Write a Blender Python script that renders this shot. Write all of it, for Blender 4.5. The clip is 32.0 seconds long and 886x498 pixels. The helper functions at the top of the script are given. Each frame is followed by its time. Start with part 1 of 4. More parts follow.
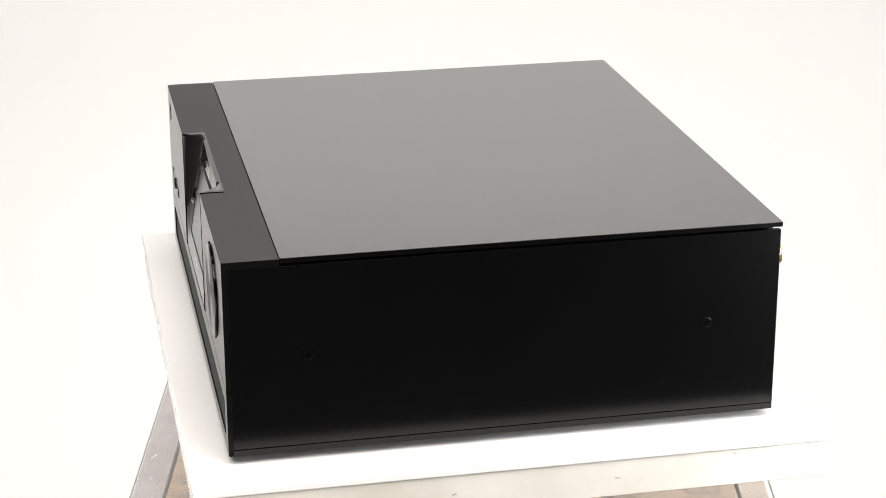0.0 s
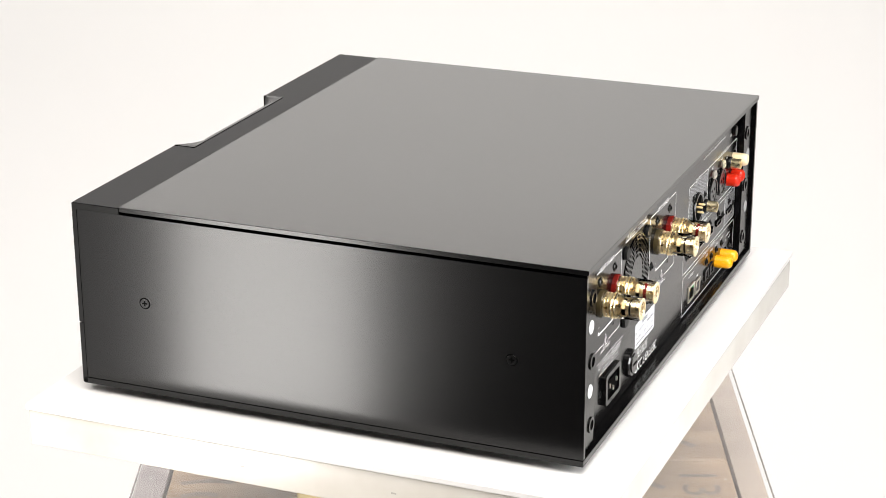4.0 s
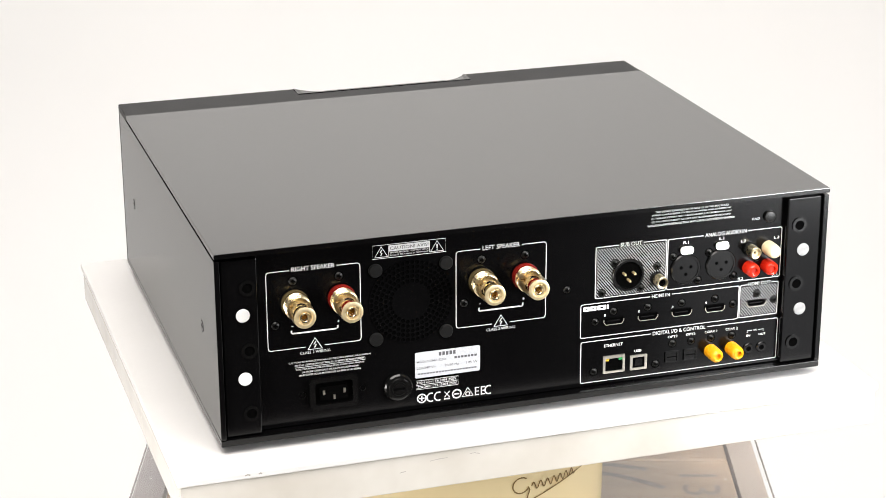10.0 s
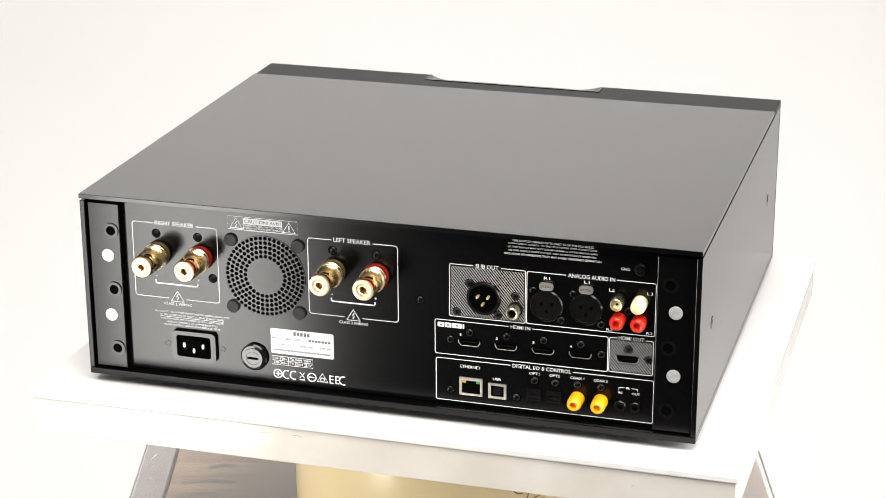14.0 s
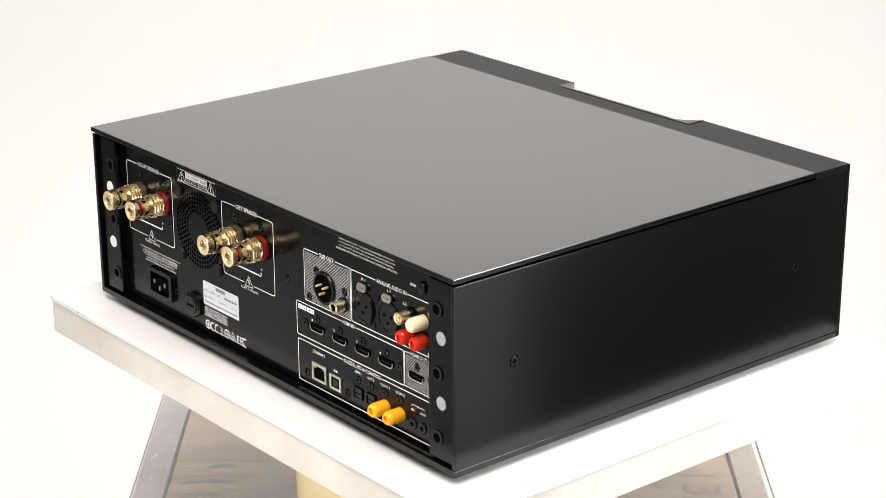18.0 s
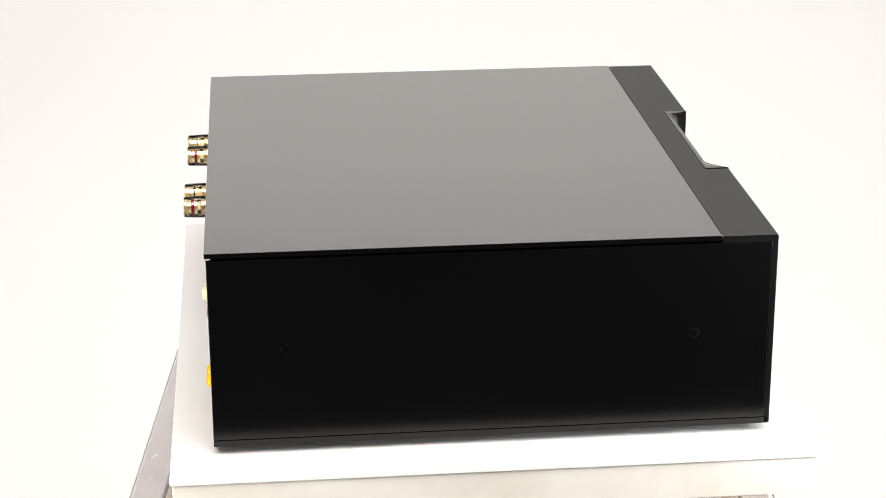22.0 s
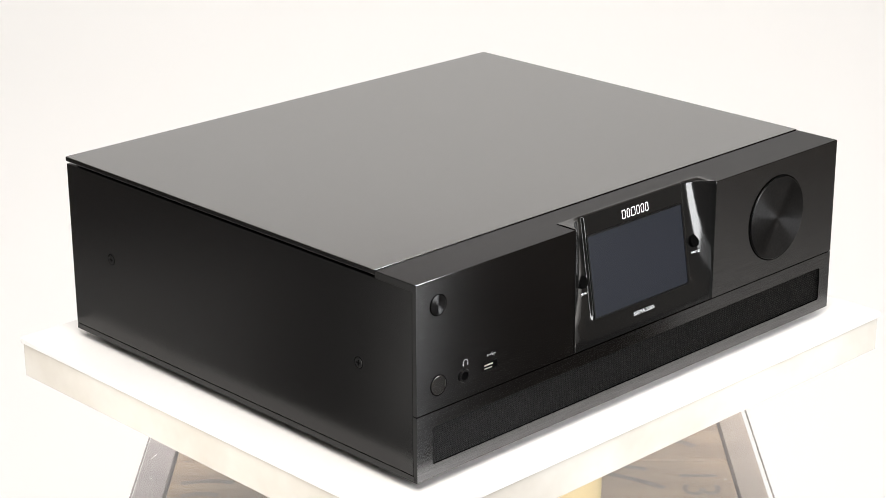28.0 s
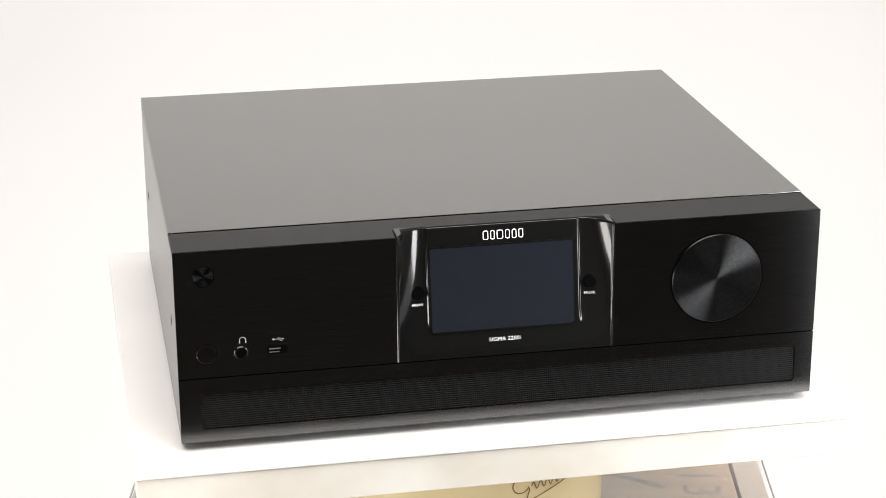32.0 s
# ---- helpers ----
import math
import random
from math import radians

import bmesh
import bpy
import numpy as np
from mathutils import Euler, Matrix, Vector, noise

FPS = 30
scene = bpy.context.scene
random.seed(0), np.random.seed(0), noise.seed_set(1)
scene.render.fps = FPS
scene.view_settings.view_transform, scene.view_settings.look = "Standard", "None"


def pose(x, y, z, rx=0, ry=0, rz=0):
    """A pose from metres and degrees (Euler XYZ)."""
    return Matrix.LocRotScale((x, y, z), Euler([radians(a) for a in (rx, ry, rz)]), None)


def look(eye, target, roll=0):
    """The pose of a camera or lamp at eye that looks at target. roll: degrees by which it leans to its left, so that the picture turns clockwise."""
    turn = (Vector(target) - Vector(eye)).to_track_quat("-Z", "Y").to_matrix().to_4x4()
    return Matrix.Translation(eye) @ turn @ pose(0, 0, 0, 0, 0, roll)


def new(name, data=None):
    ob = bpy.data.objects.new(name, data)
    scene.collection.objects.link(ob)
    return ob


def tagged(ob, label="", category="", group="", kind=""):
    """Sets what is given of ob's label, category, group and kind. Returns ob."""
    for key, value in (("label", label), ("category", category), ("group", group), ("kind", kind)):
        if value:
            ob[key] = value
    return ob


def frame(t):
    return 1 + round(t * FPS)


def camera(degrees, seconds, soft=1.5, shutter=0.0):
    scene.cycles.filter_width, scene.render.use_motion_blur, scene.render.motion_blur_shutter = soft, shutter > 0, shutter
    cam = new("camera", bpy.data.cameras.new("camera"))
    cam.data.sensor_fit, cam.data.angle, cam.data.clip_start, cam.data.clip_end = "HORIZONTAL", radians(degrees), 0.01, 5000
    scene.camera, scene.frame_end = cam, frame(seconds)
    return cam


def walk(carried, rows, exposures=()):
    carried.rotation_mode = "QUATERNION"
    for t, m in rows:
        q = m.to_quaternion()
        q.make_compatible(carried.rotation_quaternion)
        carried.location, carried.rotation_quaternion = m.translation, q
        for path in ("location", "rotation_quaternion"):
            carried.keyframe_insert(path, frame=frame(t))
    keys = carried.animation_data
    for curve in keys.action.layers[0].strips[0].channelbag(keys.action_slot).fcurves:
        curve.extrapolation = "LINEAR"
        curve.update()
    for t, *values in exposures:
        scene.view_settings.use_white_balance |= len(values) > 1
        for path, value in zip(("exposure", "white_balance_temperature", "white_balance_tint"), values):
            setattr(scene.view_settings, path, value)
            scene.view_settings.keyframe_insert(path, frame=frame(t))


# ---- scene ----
# Camera: a long lens on a tripod, standing still.
cam = camera(24.53, 32.0, soft=0.85)
EYE, AIM = (0.0, -1.4427, 0.5723), (-0.0059, -0.0319, 0.0627)
walk(cam, [(0.0, look(EYE, AIM, -0.23)), (32.0, look(EYE, AIM, -0.23))],
     exposures=[(0.0, 0.0), (32.0, 0.0)])

# The studio's light: a big overhead softbox, two standing softboxes, a strip on the backdrop, and two added fills.
world = bpy.data.worlds.new("studio_world")
scene.world = world
world.use_nodes = True
world.node_tree.nodes["Background"].inputs["Color"].default_value = (0.9, 0.95, 1.0, 1)
world.node_tree.nodes["Background"].inputs["Strength"].default_value = 0.02


def softbox(name, eye, target, width, height, watts, colour=(1.0, 0.97, 0.93)):
    data = bpy.data.lights.new(name, "AREA")
    data.shape, data.size, data.size_y, data.energy, data.color = "RECTANGLE", width, height, watts, colour
    lamp = new(name, data)
    lamp.matrix_world = look(eye, target)
    return lamp


softbox("overhead_softbox", (0.0, -1.05, 1.85), (0, 0.0, 0), 2.2, 1.3, 90, (1.0, 0.962, 0.918))
softbox("backdrop_strip_light", (0.0, 0.40, 2.2), (0, 1.6, 0.45), 4.8, 0.4, 40.4, (1.0, 0.984, 0.986))
softbox("left_softbox", (-0.55, -0.455, -0.085), (-0.11, -0.15, 0.05), 0.46, 0.34, 0.50)
softbox("left_softbox_core", (-0.487, -0.500, -0.088), (-0.11, -0.15, 0.05), 0.17, 0.29, 2.55)
softbox("right_softbox", (0.525, -0.405, 0.17), (0.05, -0.1, 0.08), 0.18, 0.32, 4.1, (0.98, 0.99, 1.0))
# Added dim fill below the right softbox, evens the sheen down the fascia.
softbox("right_low_fill", (0.525, -0.405, -0.12), (0.05, -0.1, -0.10), 0.18, 0.25, 0.165, (0.98, 0.99, 1.0))
# Unseen fill, added to brighten the screen's and fascia's slanting reflections.
softbox("right_back_fill", (1.46, 1.05, -0.36), (0, 0, 0.0), 0.70, 0.55, 0.80)


# ---- materials ----
def nodes_of(name):
    m = bpy.data.materials.new(name)
    m.use_nodes = True
    t = m.node_tree
    return m, t, t.nodes["Principled BSDF"]


def noise_node(t, scale, detail=4.0, stretch=None, rough=0.55):
    n = t.nodes.new("ShaderNodeTexNoise")
    n.inputs["Scale"].default_value, n.inputs["Detail"].default_value, n.inputs["Roughness"].default_value = scale, detail, rough
    c = t.nodes.new("ShaderNodeTexCoord")
    mp = t.nodes.new("ShaderNodeMapping")
    if stretch:
        mp.inputs["Scale"].default_value = stretch
    t.links.new(c.outputs["Object"], mp.inputs["Vector"])
    t.links.new(mp.outputs["Vector"], n.inputs["Vector"])
    return n


def ranged(t, n, low, high, a=0.3, b=0.7):
    r = t.nodes.new("ShaderNodeMapRange")
    r.inputs["From Min"].default_value, r.inputs["From Max"].default_value = a, b
    r.inputs["To Min"].default_value, r.inputs["To Max"].default_value = low, high
    t.links.new(n.outputs["Fac"], r.inputs["Value"])
    return r


def mixed(t, n, low, high, a=0.3, b=0.7):
    r = t.nodes.new("ShaderNodeValToRGB")
    r.color_ramp.elements[0].position, r.color_ramp.elements[1].position = a, b
    r.color_ramp.elements[0].color, r.color_ramp.elements[1].color = (*low, 1), (*high, 1)
    t.links.new(n.outputs["Fac"], r.inputs["Fac"])
    return r


def surface(name, low, high, rough, metal=0.0, big=8.0, fine=300.0, bump=0.05, spread=0.06, stretch=None, **more):
    """Colour varied at a large scale, gloss and relief at a fine one."""
    m, t, p = nodes_of(name)
    a, b = noise_node(t, big, 4.0, stretch), noise_node(t, fine, 3.0, stretch)
    t.links.new(mixed(t, a, low, high).outputs["Color"], p.inputs["Base Color"])
    t.links.new(ranged(t, b, max(0.02, rough - spread), rough + spread).outputs["Result"], p.inputs["Roughness"])
    p.inputs["Metallic"].default_value = metal
    if bump:
        bn = t.nodes.new("ShaderNodeBump")
        bn.inputs["Strength"].default_value, bn.inputs["Distance"].default_value = bump, 0.0004
        t.links.new(b.outputs["Fac"], bn.inputs["Height"])
        t.links.new(bn.outputs["Normal"], p.inputs["Normal"])
    for key, value in more.items():
        p.inputs[key.replace("_", " ")].default_value = value
    return m


def brushed():
    """Black anodised aluminium, brushed from side to side."""
    m, t, p = nodes_of("brushed_black_aluminium")
    a, b = noise_node(t, 2600, 3, (0.016, 1, 1), 0.7), noise_node(t, 3000, 3, (0.018, 1, 1), 0.6)
    t.links.new(mixed(t, b, (0.106, 0.106, 0.108), (0.160, 0.160, 0.163)).outputs["Color"], p.inputs["Base Color"])
    t.links.new(ranged(t, a, 0.122, 0.176, 0.35, 0.65).outputs["Result"], p.inputs["Roughness"])
    p.inputs["Metallic"].default_value, p.inputs["Specular Tint"].default_value = 1.0, (0.47, 0.47, 0.47, 1.0)
    p.inputs["Anisotropic"].default_value = 0.94
    g = t.nodes.new("ShaderNodeTangent")
    g.direction_type, g.axis = "RADIAL", "X"
    t.links.new(g.outputs["Tangent"], p.inputs["Tangent"])
    return m


M = {}
# High IOR puts the backdrop's bright sheen into the lid's top.
M["lid"] = surface("satin_black_lid_sheen", (0.002, 0.002, 0.0022), (0.003, 0.003, 0.0032), 0.20, 0, 5, 900, 0.0, 0.02, None, IOR=2.7)
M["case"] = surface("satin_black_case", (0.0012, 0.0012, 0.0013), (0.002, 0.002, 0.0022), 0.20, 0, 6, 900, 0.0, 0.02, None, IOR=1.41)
M["rear"] = surface("black_rear_panel", (0.0015, 0.0015, 0.0017), (0.0025, 0.0025, 0.0027), 0.185, 0, 12, 1200, 0.0, 0.02, None, IOR=1.33)
M["brushed"] = brushed()
M["gloss"] = surface("piano_black", (0.004, 0.004, 0.004), (0.006, 0.006, 0.006), 0.11, 0, 5, 200, 0.0, 0.02, None, IOR=1.43)
M["screen"] = surface("dark_display_glass", (0.007, 0.009, 0.014), (0.009, 0.011, 0.016), 0.20, 0, 4, 200, 0.0, 0.0, None, IOR=1.8, Specular_Tint=(0.89, 0.94, 1.0, 1.0))
M["rubber"] = surface("black_rubber", (0.003, 0.003, 0.003), (0.005, 0.005, 0.005), 0.5, 0, 40, 700, 0.1, 0.06, None, IOR=1.35)
M["plastic"] = surface("black_plastic", (0.002, 0.002, 0.002), (0.003, 0.003, 0.003), 0.26, 0, 60, 1500, 0.0, 0.01, None, IOR=1.42)
M["mesh"] = surface("matt_black_mesh", (0.0012, 0.0012, 0.0012), (0.0016, 0.0016, 0.0016), 0.40, 0, 60, 1500, 0.0, 0.06, None, IOR=1.28)
# Near-zero black: shade painted into holes, gaps and seams, also plain black parts.
M["hole"] = surface("black_and_hole_shade", (0.0005, 0.0005, 0.0005), (0.0008, 0.0008, 0.0008), 0.8, 0, 40, 300, 0.0, 0.06, None, IOR=1.1)
M["ink"] = surface("white_print", (0.82, 0.82, 0.82), (0.87, 0.87, 0.87), 0.5, 0, 60, 900, 0.0)
M["hatch"] = surface("grey_print", (0.30, 0.30, 0.31), (0.36, 0.36, 0.37), 0.5, 0, 60, 900, 0.0)
M["gold"] = surface("gold_plate", (0.94, 0.77, 0.46), (0.97, 0.84, 0.58), 0.28, 1.0, 80, 300, 0.0, 0.02)
M["goldmatt"] = surface("satin_gold_pin", (0.92, 0.74, 0.40), (0.96, 0.80, 0.50), 0.55, 1.0, 80, 300, 0.0)
M["copper"] = surface("amber_plug_hole", (0.30, 0.14, 0.03), (0.38, 0.18, 0.04), 0.35, 1.0, 80, 900, 0.0)
M["steel"] = surface("nickel_shell", (0.70, 0.66, 0.58), (0.80, 0.76, 0.68), 0.36, 1.0, 80, 900, 0.03)
M["screw"] = surface("black_screw", (0.028, 0.028, 0.028), (0.04, 0.04, 0.04), 0.30, 1.0, 80, 900, 0.03)
M["button"] = surface("satin_aluminium_button", (0.13, 0.127, 0.12), (0.155, 0.15, 0.145), 0.18, 1.0, 80, 900, 0.0, 0.0, None, Specular_Tint=(0.3, 0.3, 0.3, 1.0))
M["red"] = surface("red_plastic", (0.58, 0.020, 0.007), (0.66, 0.028, 0.009), 0.12, 0, 60, 600, 0.03)
M["darkred"] = surface("dark_red_ring", (0.15, 0.008, 0.006), (0.20, 0.012, 0.008), 0.16, 0, 60, 600, 0.03)
M["olive"] = surface("dark_olive_ring", (0.060, 0.045, 0.020), (0.085, 0.064, 0.030), 0.16, 0, 60, 600, 0.03)
M["cream"] = surface("cream_cap", (0.82, 0.68, 0.42), (0.86, 0.74, 0.50), 0.35, 0, 60, 600, 0.03)
M["yellow"] = surface("amber_cap", (0.86, 0.37, 0.008), (0.90, 0.42, 0.011), 0.25, 0, 60, 600, 0.03)
M["green"] = surface("green_led", (0.03, 0.30, 0.08), (0.04, 0.36, 0.1), 0.3, 0, 60, 600, 0.0)
M["amber"] = surface("amber_led", (0.55, 0.38, 0.03), (0.6, 0.42, 0.05), 0.3, 0, 60, 600, 0.0)
M["whitedot"] = surface("white_dot", (0.68, 0.68, 0.675), (0.74, 0.74, 0.735), 0.45, 0, 100, 900, 0.0)
M["greydot"] = surface("grey_dot", (0.28, 0.28, 0.28), (0.38, 0.38, 0.38), 0.45, 0, 300, 900, 0.0)
M["label"] = surface("silver_label", (0.57, 0.585, 0.615), (0.60, 0.615, 0.645), 0.28, 0.0, 60, 600, 0.02)
M["labelink"] = surface("label_print", (0.08, 0.08, 0.09), (0.12, 0.12, 0.13), 0.5, 0, 60, 600, 0.0)
M["sheet"] = surface("white_board", (0.700, 0.684, 0.668), (0.732, 0.718, 0.706), 0.45, 0, 9, 250, 0.04)
M["drum"] = surface("cream_enamel", (0.80, 0.66, 0.38), (0.82, 0.685, 0.41), 0.22, 0, 3, 300, 0.0, 0.02)
M["script"] = surface("bronze_script", (0.20, 0.13, 0.04), (0.26, 0.17, 0.06), 0.4, 0.3, 60, 300, 0.0)
M["paper"] = surface("white_backdrop_paper", (0.845, 0.842, 0.835), (0.86, 0.857, 0.852), 0.75, 0, 0.7, 90, 0.02)
M["room"] = surface("grey_unseen_wall", (0.25, 0.225, 0.20), (0.30, 0.272, 0.245), 0.8, 0, 0.8, 60, 0.05)
M["floor"] = surface("dark_studio_floor", (0.034, 0.027, 0.023), (0.046, 0.037, 0.032), 0.7, 0, 1.2, 40, 0.05)
M["scuff"] = surface("grey_scuff", (0.30, 0.28, 0.25), (0.42, 0.40, 0.36), 0.6, 0, 60, 300, 0.0)


def clear(name, colour, rough=0.03):
    m, t, p = nodes_of(name)
    p.inputs["Base Color"].default_value = (*colour, 1)
    p.inputs["Roughness"].default_value, p.inputs["IOR"].default_value = rough, 1.46
    p.inputs["Transmission Weight"].default_value = 1.0
    return m


def shell(name, tint, rough=0.06):
    """Thin clear plastic: tinted see-through, with a sheen that grows towards the edge."""
    m, t, p = nodes_of(name)
    t.nodes.remove(p)
    see, shine, mix, edge = (t.nodes.new(n) for n in ("ShaderNodeBsdfTransparent", "ShaderNodeBsdfGlossy", "ShaderNodeMixShader", "ShaderNodeFresnel"))
    see.inputs["Color"].default_value = (*tint, 1)
    shine.inputs["Roughness"].default_value, edge.inputs["IOR"].default_value = rough, 1.55
    t.links.new(edge.outputs["Fac"], mix.inputs[0])
    t.links.new(see.outputs["BSDF"], mix.inputs[1])
    t.links.new(shine.outputs["BSDF"], mix.inputs[2])
    t.links.new(mix.outputs["Shader"], t.nodes["Material Output"].inputs["Surface"])
    return m


M["shell"] = shell("clear_terminal_sleeve", (1.0, 0.98, 0.93))
M["sleeve"] = surface("champagne_gold_sleeve", (0.88, 0.69, 0.38), (0.96, 0.82, 0.54), 0.42, 0.75, 240, 500, 0.0, 0.08, (1, 1, 0.15), Coat_Weight=0.6, Coat_Roughness=0.08)
M["glass"] = clear("clear_cover_sheet", (0.95, 0.96, 0.96), 0.06)
# Opaque: the mottled cream colour stands in for light piped through clear acrylic.
M["slab"] = surface("acrylic_slab_inner_light", (0.54, 0.502, 0.445), (0.66, 0.632, 0.585), 0.12, 0, 13, 60, 0.02, 0.05, None, IOR=1.49)


def spun():
    """Turned aluminium: the grooves run round the knob's axis."""
    m, t, p = nodes_of("spun_black_aluminium")
    p.inputs["Metallic"].default_value, p.inputs["Roughness"].default_value = 1.0, 0.29
    p.inputs["Anisotropic"].default_value, p.inputs["Anisotropic Rotation"].default_value = 0.97, 0.25
    n = noise_node(t, 500, 2)
    t.links.new(mixed(t, n, (0.026, 0.026, 0.027), (0.036, 0.036, 0.037)).outputs["Color"], p.inputs["Base Color"])
    g = t.nodes.new("ShaderNodeTangent")
    g.direction_type, g.axis = "RADIAL", "Z"
    t.links.new(g.outputs["Tangent"], p.inputs["Tangent"])
    return m


def wood(name, low, high, relief=0.12):
    m, t, p = nodes_of(name)
    a, b = noise_node(t, 9, 6, (0.6, 4, 4), 0.65), noise_node(t, 160, 4, (0.05, 1, 1))
    info = t.nodes.new("ShaderNodeObjectInfo")
    add = t.nodes.new("ShaderNodeMath")
    add.operation = "MULTIPLY_ADD"
    add.inputs[1].default_value = 0.22
    t.links.new(info.outputs["Random"], add.inputs[0])
    t.links.new(a.outputs["Fac"], add.inputs[2])
    r = t.nodes.new("ShaderNodeValToRGB")
    r.color_ramp.elements[0].position, r.color_ramp.elements[1].position = 0.32, 0.82
    r.color_ramp.elements[0].color, r.color_ramp.elements[1].color = (*low, 1), (*high, 1)
    t.links.new(add.outputs["Value"], r.inputs["Fac"])
    t.links.new(r.outputs["Color"], p.inputs["Base Color"])
    p.inputs["Roughness"].default_value = 0.55
    bn = t.nodes.new("ShaderNodeBump")
    bn.inputs["Strength"].default_value, bn.inputs["Distance"].default_value = relief, 0.001
    t.links.new(b.outputs["Fac"], bn.inputs["Height"])
    t.links.new(bn.outputs["Normal"], p.inputs["Normal"])
    return m


M["spun"] = spun()
M["wood"] = wood("weathered_crate_wood", (0.14, 0.090, 0.060), (0.36, 0.255, 0.175))
M["greywood"] = wood("grey_stained_rail", (0.20, 0.175, 0.178), (0.30, 0.262, 0.255), 0.06)
M["brownwood"] = wood("greyish_brown_rail", (0.20, 0.155, 0.125), (0.33, 0.27, 0.225), 0.08)
M["stencil"] = surface("faded_stencil", (0.09, 0.072, 0.068), (0.20, 0.16, 0.14), 0.6, 0, 120, 400, 0.0)


# ---- mesh helpers ----
def part(name, shape, material, parent=None, label="", m=None):
    """Links a bmesh, or a mesh already made, as one object under a thing or a part."""
    if isinstance(shape, bmesh.types.BMesh):
        data = bpy.data.meshes.new(name)
        shape.to_mesh(data)
        shape.free()
        data.materials.append(material)
    else:
        data = shape
    ob = new(name, data)
    ob.parent = parent
    if m is not None:
        ob.matrix_basis = m
    return tagged(ob, label) if label else ob


def add_box(bm, x0, x1, y0, y1, z0, z1, bevel=0.0, segments=2):
    made = bmesh.ops.create_cube(bm, size=1.0)["verts"]
    for v in made:
        v.co = Vector((x0 + (v.co.x + 0.5) * (x1 - x0), y0 + (v.co.y + 0.5) * (y1 - y0), z0 + (v.co.z + 0.5) * (z1 - z0)))
    if bevel:
        edges = list({e for v in made for e in v.link_edges})
        bmesh.ops.bevel(bm, geom=edges, offset=bevel, segments=segments, affect="EDGES", profile=0.5)
    return bm


def box(x0, x1, y0, y1, z0, z1, bevel=0.0, segments=2):
    return add_box(bmesh.new(), x0, x1, y0, y1, z0, z1, bevel, segments)


def smooth(bm, degrees=35):
    for f in bm.faces:
        f.smooth = True
    bm.normal_update()
    for e in bm.edges:
        e.smooth = len(e.link_faces) == 2 and e.calc_face_angle(0) < radians(degrees)
    return bm


def add_lathe(bm, profile, n=28, at=(0, 0)):
    """A turned form round the local z axis: rows of radius and height."""
    rings = []
    for r, z in profile:
        if r < 1e-6:
            rings.append([bm.verts.new((at[0], at[1], z))])
        else:
            rings.append([bm.verts.new((at[0] + r * math.cos(2 * math.pi * k / n), at[1] + r * math.sin(2 * math.pi * k / n), z)) for k in range(n)])
    for a, b in zip(rings, rings[1:]):
        for k in range(n):
            j = (k + 1) % n
            if len(a) == 1:
                bm.faces.new((a[0], b[j], b[k])[::-1]) if len(b) > 1 else None
            elif len(b) == 1:
                bm.faces.new((a[k], a[j], b[0]))
            else:
                bm.faces.new((a[k], a[j], b[j], b[k]))
    return bm


def lathe(profile, n=28):
    bm = add_lathe(bmesh.new(), profile, n)
    bmesh.ops.recalc_face_normals(bm, faces=bm.faces)
    return smooth(bm)


def add_prism(bm, outline, n0, n1):
    """A flat outline (u, v) drawn out from n0 to n1."""
    low, top = [bm.verts.new((u, v, n0)) for u, v in outline], [bm.verts.new((u, v, n1)) for u, v in outline]
    bm.faces.new(top)
    bm.faces.new(low[::-1])
    for k in range(len(outline)):
        j = (k + 1) % len(outline)
        bm.faces.new((low[k], low[j], top[j], top[k]))
    return bm


def prism(outline, n0, n1):
    return add_prism(bmesh.new(), outline, n0, n1)


def rounded(u0, v0, u1, v1, r, n=5):
    pts = []
    for cu, cv, a in ((u1 - r, v1 - r, 0), (u0 + r, v1 - r, 90), (u0 + r, v0 + r, 180), (u1 - r, v0 + r, 270)):
        for k in range(n + 1):
            w = radians(a + 90 * k / n)
            pts.append((cu + r * math.cos(w), cv + r * math.sin(w)))
    return pts


def add_strip(bm, pts, width, n0=0.0, n1=0.00012, closed=False):
    """A printed line of even width along a path."""
    pts = [Vector(p) for p in pts]
    rows = []
    count = len(pts)
    for k, p in enumerate(pts):
        a = pts[(k - 1) % count] if closed or k else p
        b = pts[(k + 1) % count] if closed or k < count - 1 else p
        d = (b - a).normalized()
        s = Vector((-d.y, d.x)) * width / 2
        rows.append([bm.verts.new((*(p + s), n1)), bm.verts.new((*(p - s), n1))])
    pairs = list(zip(rows, rows[1:])) + ([(rows[-1], rows[0])] if closed else [])
    for a, b in pairs:
        bm.faces.new((a[0], a[1], b[1], b[0]))
    return bm


def frame_ring(outer, inner, n0, n1):
    """A flat frame between two outlines of equal count, with walls."""
    bm = bmesh.new()
    ot, it = [bm.verts.new((u, v, n1)) for u, v in outer], [bm.verts.new((u, v, n1)) for u, v in inner]
    ob_, ib = [bm.verts.new((u, v, n0)) for u, v in outer], [bm.verts.new((u, v, n0)) for u, v in inner]
    for k in range(len(outer)):
        j = (k + 1) % len(outer)
        bm.faces.new((ot[k], ot[j], it[j], it[k]))
        bm.faces.new((ob_[k], ob_[j], ot[j], ot[k]))
        bm.faces.new((it[k], it[j], ib[j], ib[k]))
    bmesh.ops.recalc_face_normals(bm, faces=bm.faces)
    return bm


